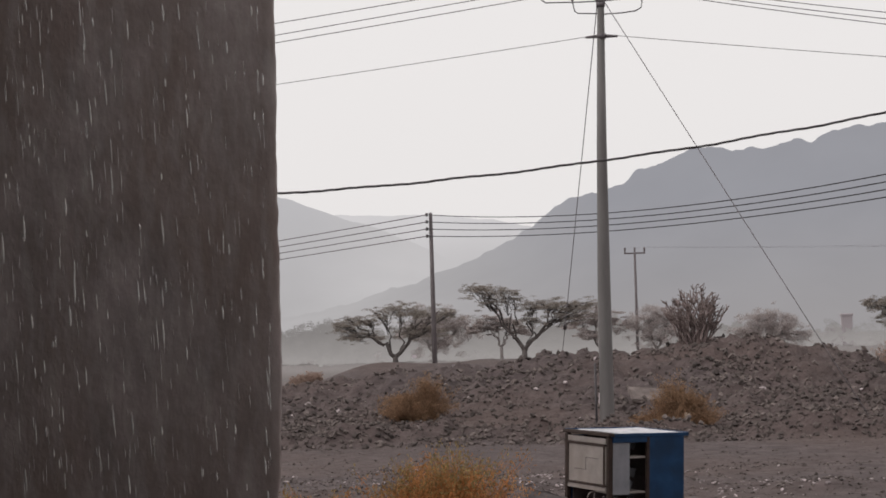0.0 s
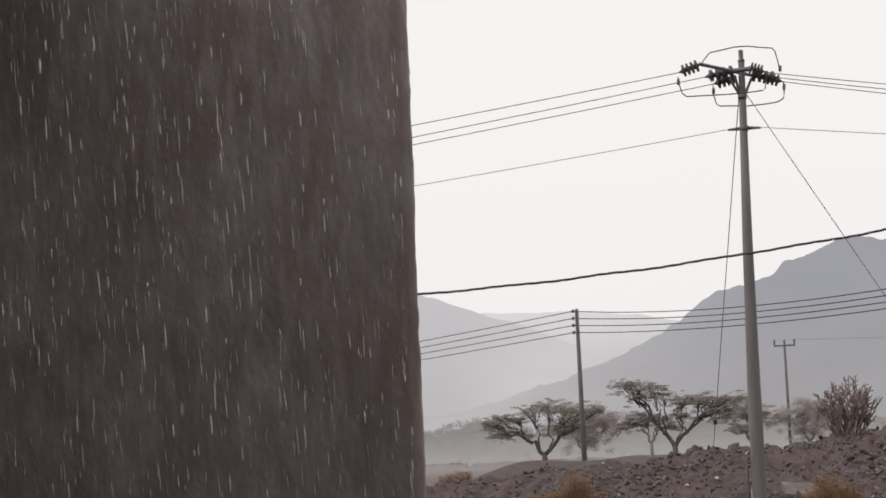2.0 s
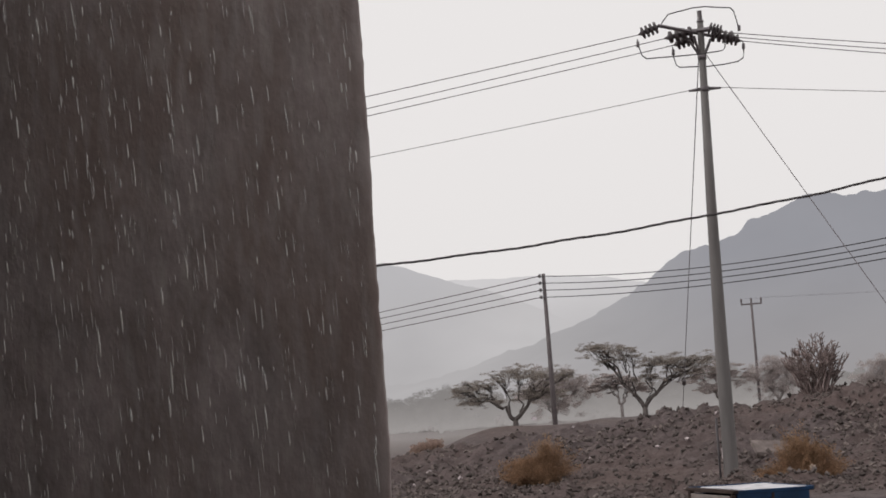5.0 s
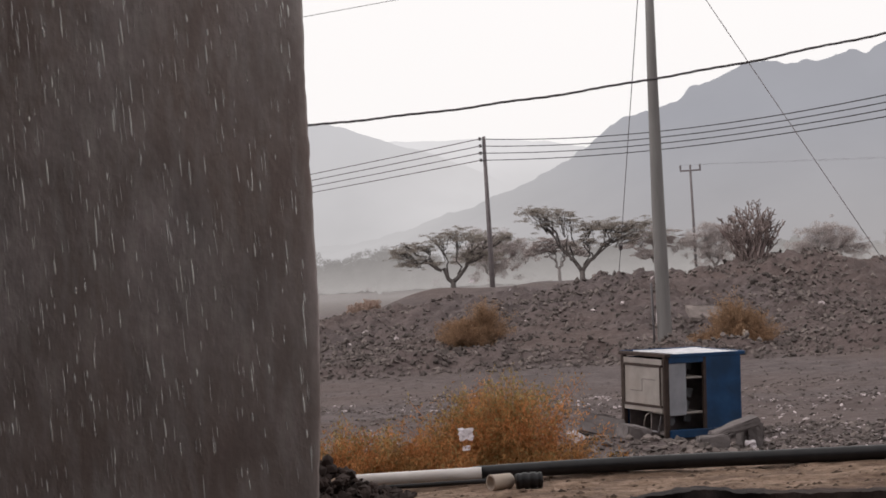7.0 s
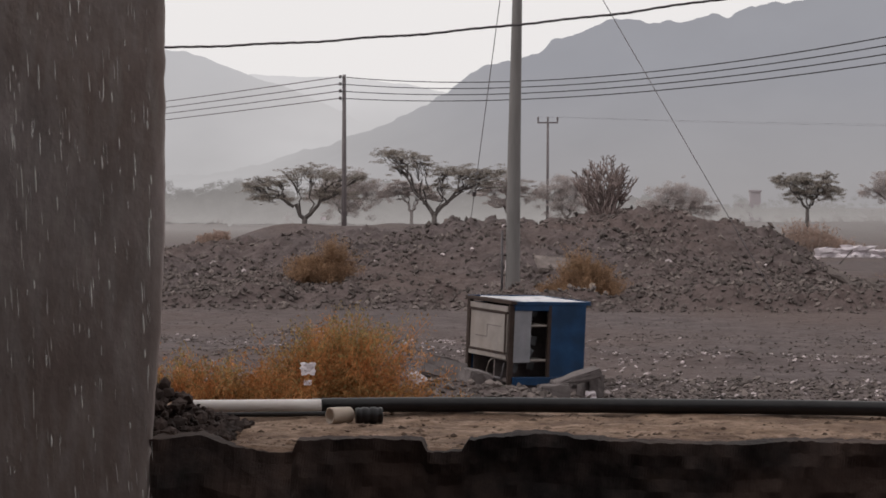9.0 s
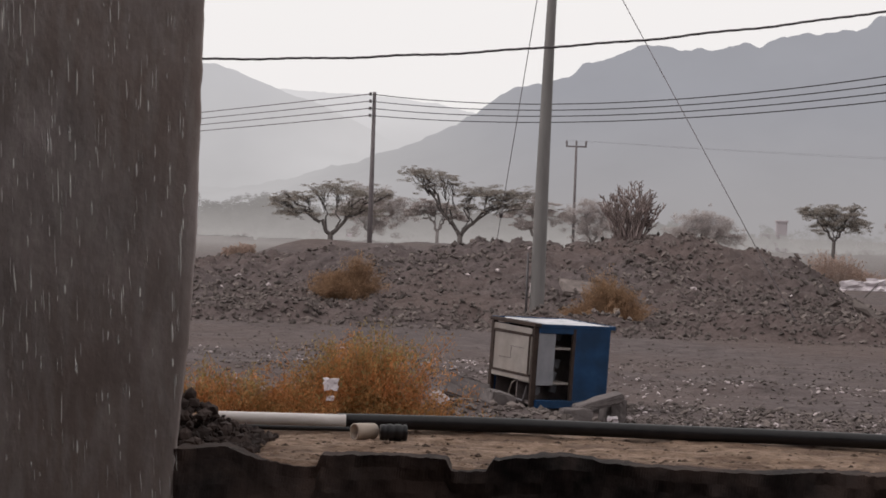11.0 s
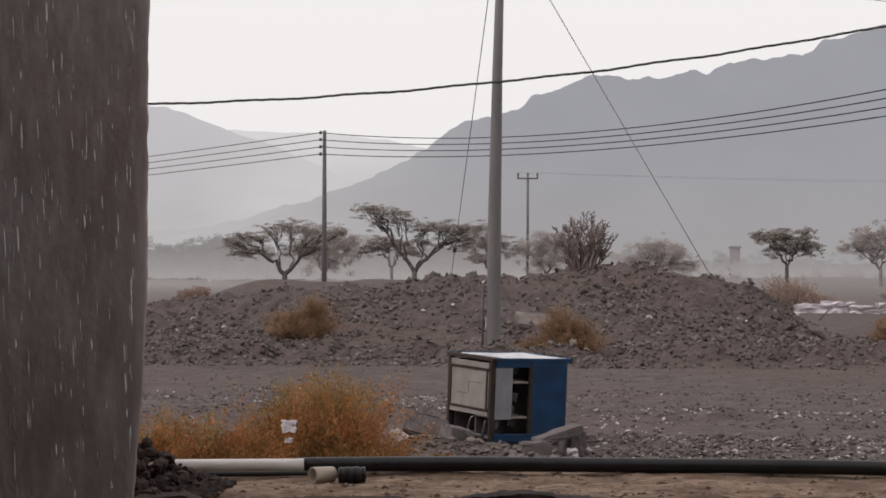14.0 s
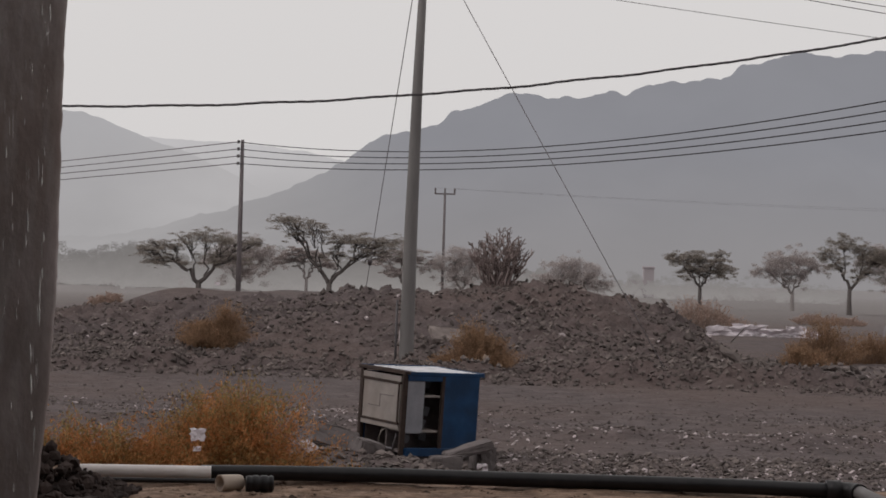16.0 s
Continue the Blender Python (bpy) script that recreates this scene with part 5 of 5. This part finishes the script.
def pipes():
    s = np.linspace(0, 1, 40)
    px = -0.80 + 2.2 * s
    py = 9.33 + 0.10 * np.sin(np.pi * s)
    black = np.stack([px, py, np.full_like(s, 1.393) + 0.002 * np.sin(s * 9)], -1)
    tagged(ring_tube(black, 0.0265, 0.004, M_HDPE, "black_pipe"), "long black polyethylene pipe lying on the parapet", "pipe")
    white = np.stack([np.linspace(-1.27, -0.765, 6), np.linspace(9.24, 9.31, 6), np.full(6, 1.396)], -1)
    tagged(ring_tube(white, 0.0225, 0.003, M_PVC, "white_pipe"), "short white plastic pipe lying on the parapet", "pipe")
    under = np.stack([np.linspace(-1.2, -0.74, 6), np.linspace(9.18, 9.26, 6), np.full(6, 1.372)], -1)
    tagged(ring_tube(under, 0.009, 0.002, M_HDPE, "thin_hose"), "thin black hose lying beneath a white pipe", "hose")
    elbow = empty("pipe_elbow", None, "dark grey pipe elbow with a length of grey pipe", "pipe fitting")
    a = np.linspace(0, 1, 8) * math.pi / 2
    bend = np.stack([1.42 + 0.06 * np.sin(a), 9.335 - 0.06 * (1 - np.cos(a)), np.full(8, 1.395)], -1)
    ring_tube(bend, 0.031, 0.005, M_HDPE, "bend", elbow)
    v, f = tube([(1.375, 9.335, 1.395), (1.425, 9.335, 1.395)], 0.036, 20)
    mesh_object("collar", v, f, M_HDPE, True, elbow)
    tail = np.array([(1.48, 9.29, 1.395), (1.49, 9.15, 1.39), (1.53, 8.6, 1.385)])
    ring_tube(tail, 0.025, 0.004, M_POLE, "tail_pipe", elbow, "grey tail pipe")


pipes()


def fitting(at, turn, prof, material, label):
    v, f = lathe(prof, 20)
    v = np.array([pose(*at, 0, 0, turn) @ Vector(p) for p in v])
    tagged(mesh_object("pipe_coupling", v, f, material, True), label, "pipe fitting", "loose fittings")


fitting((-0.672, 9.07, 1.387), 38, [(0.042, 0.0), (0.042, 0.024), (0.037, 0.027), (-0.037, 0.029), (-0.042, 0.029), (-0.042, 0.024), (0.02, 0.02), (0.02, 0.0)], M_CREAM, "cream plastic pipe coupling with an open mouth")
fitting((-0.574, 9.07, 1.387), 14, [(-0.045, 0.0), (-0.045, 0.026), (-0.035, 0.028), (-0.03, 0.0265), (-0.024, 0.0265), (-0.022, 0.029), (-0.006, 0.029), (-0.003, 0.0265), (0.004, 0.0265), (0.007, 0.029), (0.024, 0.029),
                                   (0.027, 0.0255), (0.033, 0.0255), (0.036, 0.028), (0.045, 0.027), (0.045, 0.0)], M_HDPE, "black ribbed pipe coupling")


def clods():
    """Dark clods heaped against the wall's foot."""
    rng = np.random.default_rng(91)
    pieces = []
    for _ in range(900):
        x = rng.uniform(-1.32, -0.98)
        y = rng.uniform(8.62, 9.12)
        top = 0.15 * max(0.0, 1 - (x + 1.22) / 0.22) * max(0.0, 1 - abs(y - 8.88) / 0.3)
        z = 1.355 + rng.uniform(0, 1) * top
        s = 0.005 + 0.022 * rng.random() ** 2.5
        bm = bmesh.new()
        bmesh.ops.create_icosphere(bm, subdivisions=1, radius=s)
        v = np.array([tuple(q.co) for q in bm.verts]) * rng.uniform(0.65, 1.3, (len(bm.verts), 1)) + [x, y, z]
        pieces.append((v, [[q.index for q in f.verts] for f in bm.faces]))
        bm.free()
    v, f = joined(pieces)
    tagged(mesh_object("earth_clods", v, f, M_CLOD), "dark wet earth clods heaped at the foot of the wall", "earth", kind="stuff")


clods()

# ------------------------------------------------------------------ far buildings and posts
tower = empty("far_building", at_ground(24.5, 250), "block-shaped far building paled by painted haze", "building")
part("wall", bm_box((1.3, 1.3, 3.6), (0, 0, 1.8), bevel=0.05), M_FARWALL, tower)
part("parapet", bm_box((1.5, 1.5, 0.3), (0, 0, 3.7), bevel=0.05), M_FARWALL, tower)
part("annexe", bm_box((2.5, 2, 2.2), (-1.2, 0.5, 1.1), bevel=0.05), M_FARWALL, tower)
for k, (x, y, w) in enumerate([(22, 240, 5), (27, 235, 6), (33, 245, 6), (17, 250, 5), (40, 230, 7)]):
    acacia(at_ground(x, y), 0.5, [(-w * 0.4, 1.0, w * 0.25), (0, 1.5, w * 0.3), (w * 0.4, 1.1, w * 0.25)], "low thicket in a glowing haze colour", 200 + k, M_LEAF3, M_LEAF3, 0.1, 14000, 0.07, group="far thickets", flat=0.9)
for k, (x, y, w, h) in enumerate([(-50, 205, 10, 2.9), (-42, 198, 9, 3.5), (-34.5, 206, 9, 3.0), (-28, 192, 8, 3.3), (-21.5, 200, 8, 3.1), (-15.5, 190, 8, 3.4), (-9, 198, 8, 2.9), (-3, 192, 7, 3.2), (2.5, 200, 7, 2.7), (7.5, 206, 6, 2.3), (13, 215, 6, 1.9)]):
    acacia(at_ground(x, y), 0.6, [(-w * 0.45, h * 0.5, w * 0.22), (-w * 0.2, h * 0.75, w * 0.2), (0.1 * w, h * 0.85, w * 0.2), (w * 0.4, h * 0.6, w * 0.22), (0, h * 0.4, w * 0.3)], "dense thorn thicket in a glowing haze colour", 230 + k, M_LEAF3, M_LEAF3, 0.12, 30000, 0.11, group="far thickets", flat=0.8)
stay = wire("stay_wire", (LV2.x, 72, 8.0), (11.6, 56.0, GROUND), 0.0, 0.016, "steel stay wire of the pole with a guard tube", "guy wires", n=4)
v, f = tube([(11.6, 56.0, GROUND - 0.1), (12.05, 57.6, GROUND + 0.77 * 1.02)], 0.035, 8)
mesh_object("guard_tube", v, f, M_STEEL, True, stay)
for x, y, dx, h in ((10.45, 60, 0.55, 0.5), (8.9, 66, 0.5, 0.45)):
    stick = empty("leaning_stick", at_ground(x, y), "thin dark stick leaning out of the scrub", "stick", "leaning sticks")
    v, f = tube([(0, 0, -0.1), (dx, 0, h)], [0.025, 0.018], 6)
    mesh_object("shaft", v, f, M_BARK, True, stick)
post2 = empty("marker_stake", at_ground(-0.95, 43.4), "short pale stake stuck in the heap's slope", "post")
v, f = tube([(0, 0, -0.1), (0.02, 0, 0.35)], [0.02, 0.018], 8)
mesh_object("shaft", v, f, M_PALE, True, post2)

# ------------------------------------------------------------------ rain falling before the wall


def rain():
    m = bpy.data.materials.new("rain_water")
    m.use_nodes = True
    s = m.node_tree.nodes["Principled BSDF"]
    s.inputs["Base Color"].default_value = (0.8, 0.78, 0.76, 1)
    s.inputs["Roughness"].default_value = 0.25
    s.inputs["Alpha"].default_value = 0.21
    nodes, links = m.node_tree.nodes, m.node_tree.links
    geo, rr = nodes.new("ShaderNodeNewGeometry"), nodes.new("ShaderNodeMapRange")
    rr.inputs["To Min"].default_value, rr.inputs["To Max"].default_value = 0.08, 0.75
    links.new(geo.outputs["Random Per Island"], rr.inputs["Value"])
    links.new(rr.outputs[0], s.inputs["Alpha"])
    rng = np.random.default_rng(123)
    n = 4000
    y = rng.uniform(6.2, 8.22, n)
    x = rng.uniform(-3.2, -1.0, n)
    x = np.minimum(x, -1.16 * (y - 2.05) / 6.25 - rng.random(n) * 0.02)
    z = rng.uniform(0.9, 4.1, n)
    length = rng.uniform(0.02, 0.06, n) * rng.choice([0.7, 1.0, 1.3], n)
    r = 0.0009 + 0.0027 * rng.random(n) ** 3.5
    lean = rng.normal(size=(n, 2)) * 0.02 + [0.05, 0.0]
    a = np.arange(5) * 2 * np.pi / 5
    prof = np.array([(-1, 0.15), (-0.5, 0.8), (0.3, 1.0), (0.85, 0.5), (1, 0.1)])
    v = np.zeros((n, 5, 5, 3))
    for k, (h, w) in enumerate(prof):
        zz = -h * length / 2
        v[:, k, :, 0] = (x + lean[:, 0] * zz * -1)[:, None] + (r * w)[:, None] * np.cos(a)
        v[:, k, :, 1] = (y + lean[:, 1] * zz)[:, None] + (r * w)[:, None] * np.sin(a)
        v[:, k, :, 2] = (z + zz)[:, None]
    one = [[k * 5 + j, k * 5 + (j + 1) % 5, (k + 1) * 5 + (j + 1) % 5, (k + 1) * 5 + j] for k in range(4) for j in range(5)]
    f = (np.array(one)[None] + (np.arange(n) * 25)[:, None, None]).reshape(-1, 4)
    tagged(mesh_object("raindrops", v.reshape(-1, 3), f, m, True), "heavy raindrops falling in front of the dark wall", "rain", kind="stuff")


rain()


def crumbs():
    """Mortar crumbs and grit strewn over the parapet top."""
    rng = np.random.default_rng(321)
    n = 2600
    x, y = rng.uniform(-1.1, 1.75, n), 8.42 + 1.15 * rng.random(n) ** 1.4
    s = 0.0015 + 0.0095 * rng.random(n) ** 4
    base = np.array([(1, 0, 0), (-1, 0, 0), (0, 1, 0), (0, -1, 0), (0, 0, 1), (0, 0, -1)], float)
    tri = np.array([(4, 0, 2), (4, 2, 1), (4, 1, 3), (4, 3, 0), (5, 2, 0), (5, 1, 2), (5, 3, 1), (5, 0, 3)])
    v = base[None] * rng.uniform(0.6, 1.4, (n, 6, 1)) * s[:, None, None] * np.array([1.5, 1.2, 0.8])
    z = 1.358 + 0.02 * fbm(x * 1.6, y * 7, 5) + 0.016 * fbm(x * 7, y * 17, 3)
    v += np.stack([x, y, z], -1)[:, None]
    f = (tri[None] + (np.arange(n) * 6)[:, None, None]).reshape(-1, 3)
    tagged(mesh_object("mortar_crumbs", v.reshape(-1, 3), f, M_CRUMB), "brown mortar crumbs and grit on the parapet", "grit", kind="stuff")


crumbs()
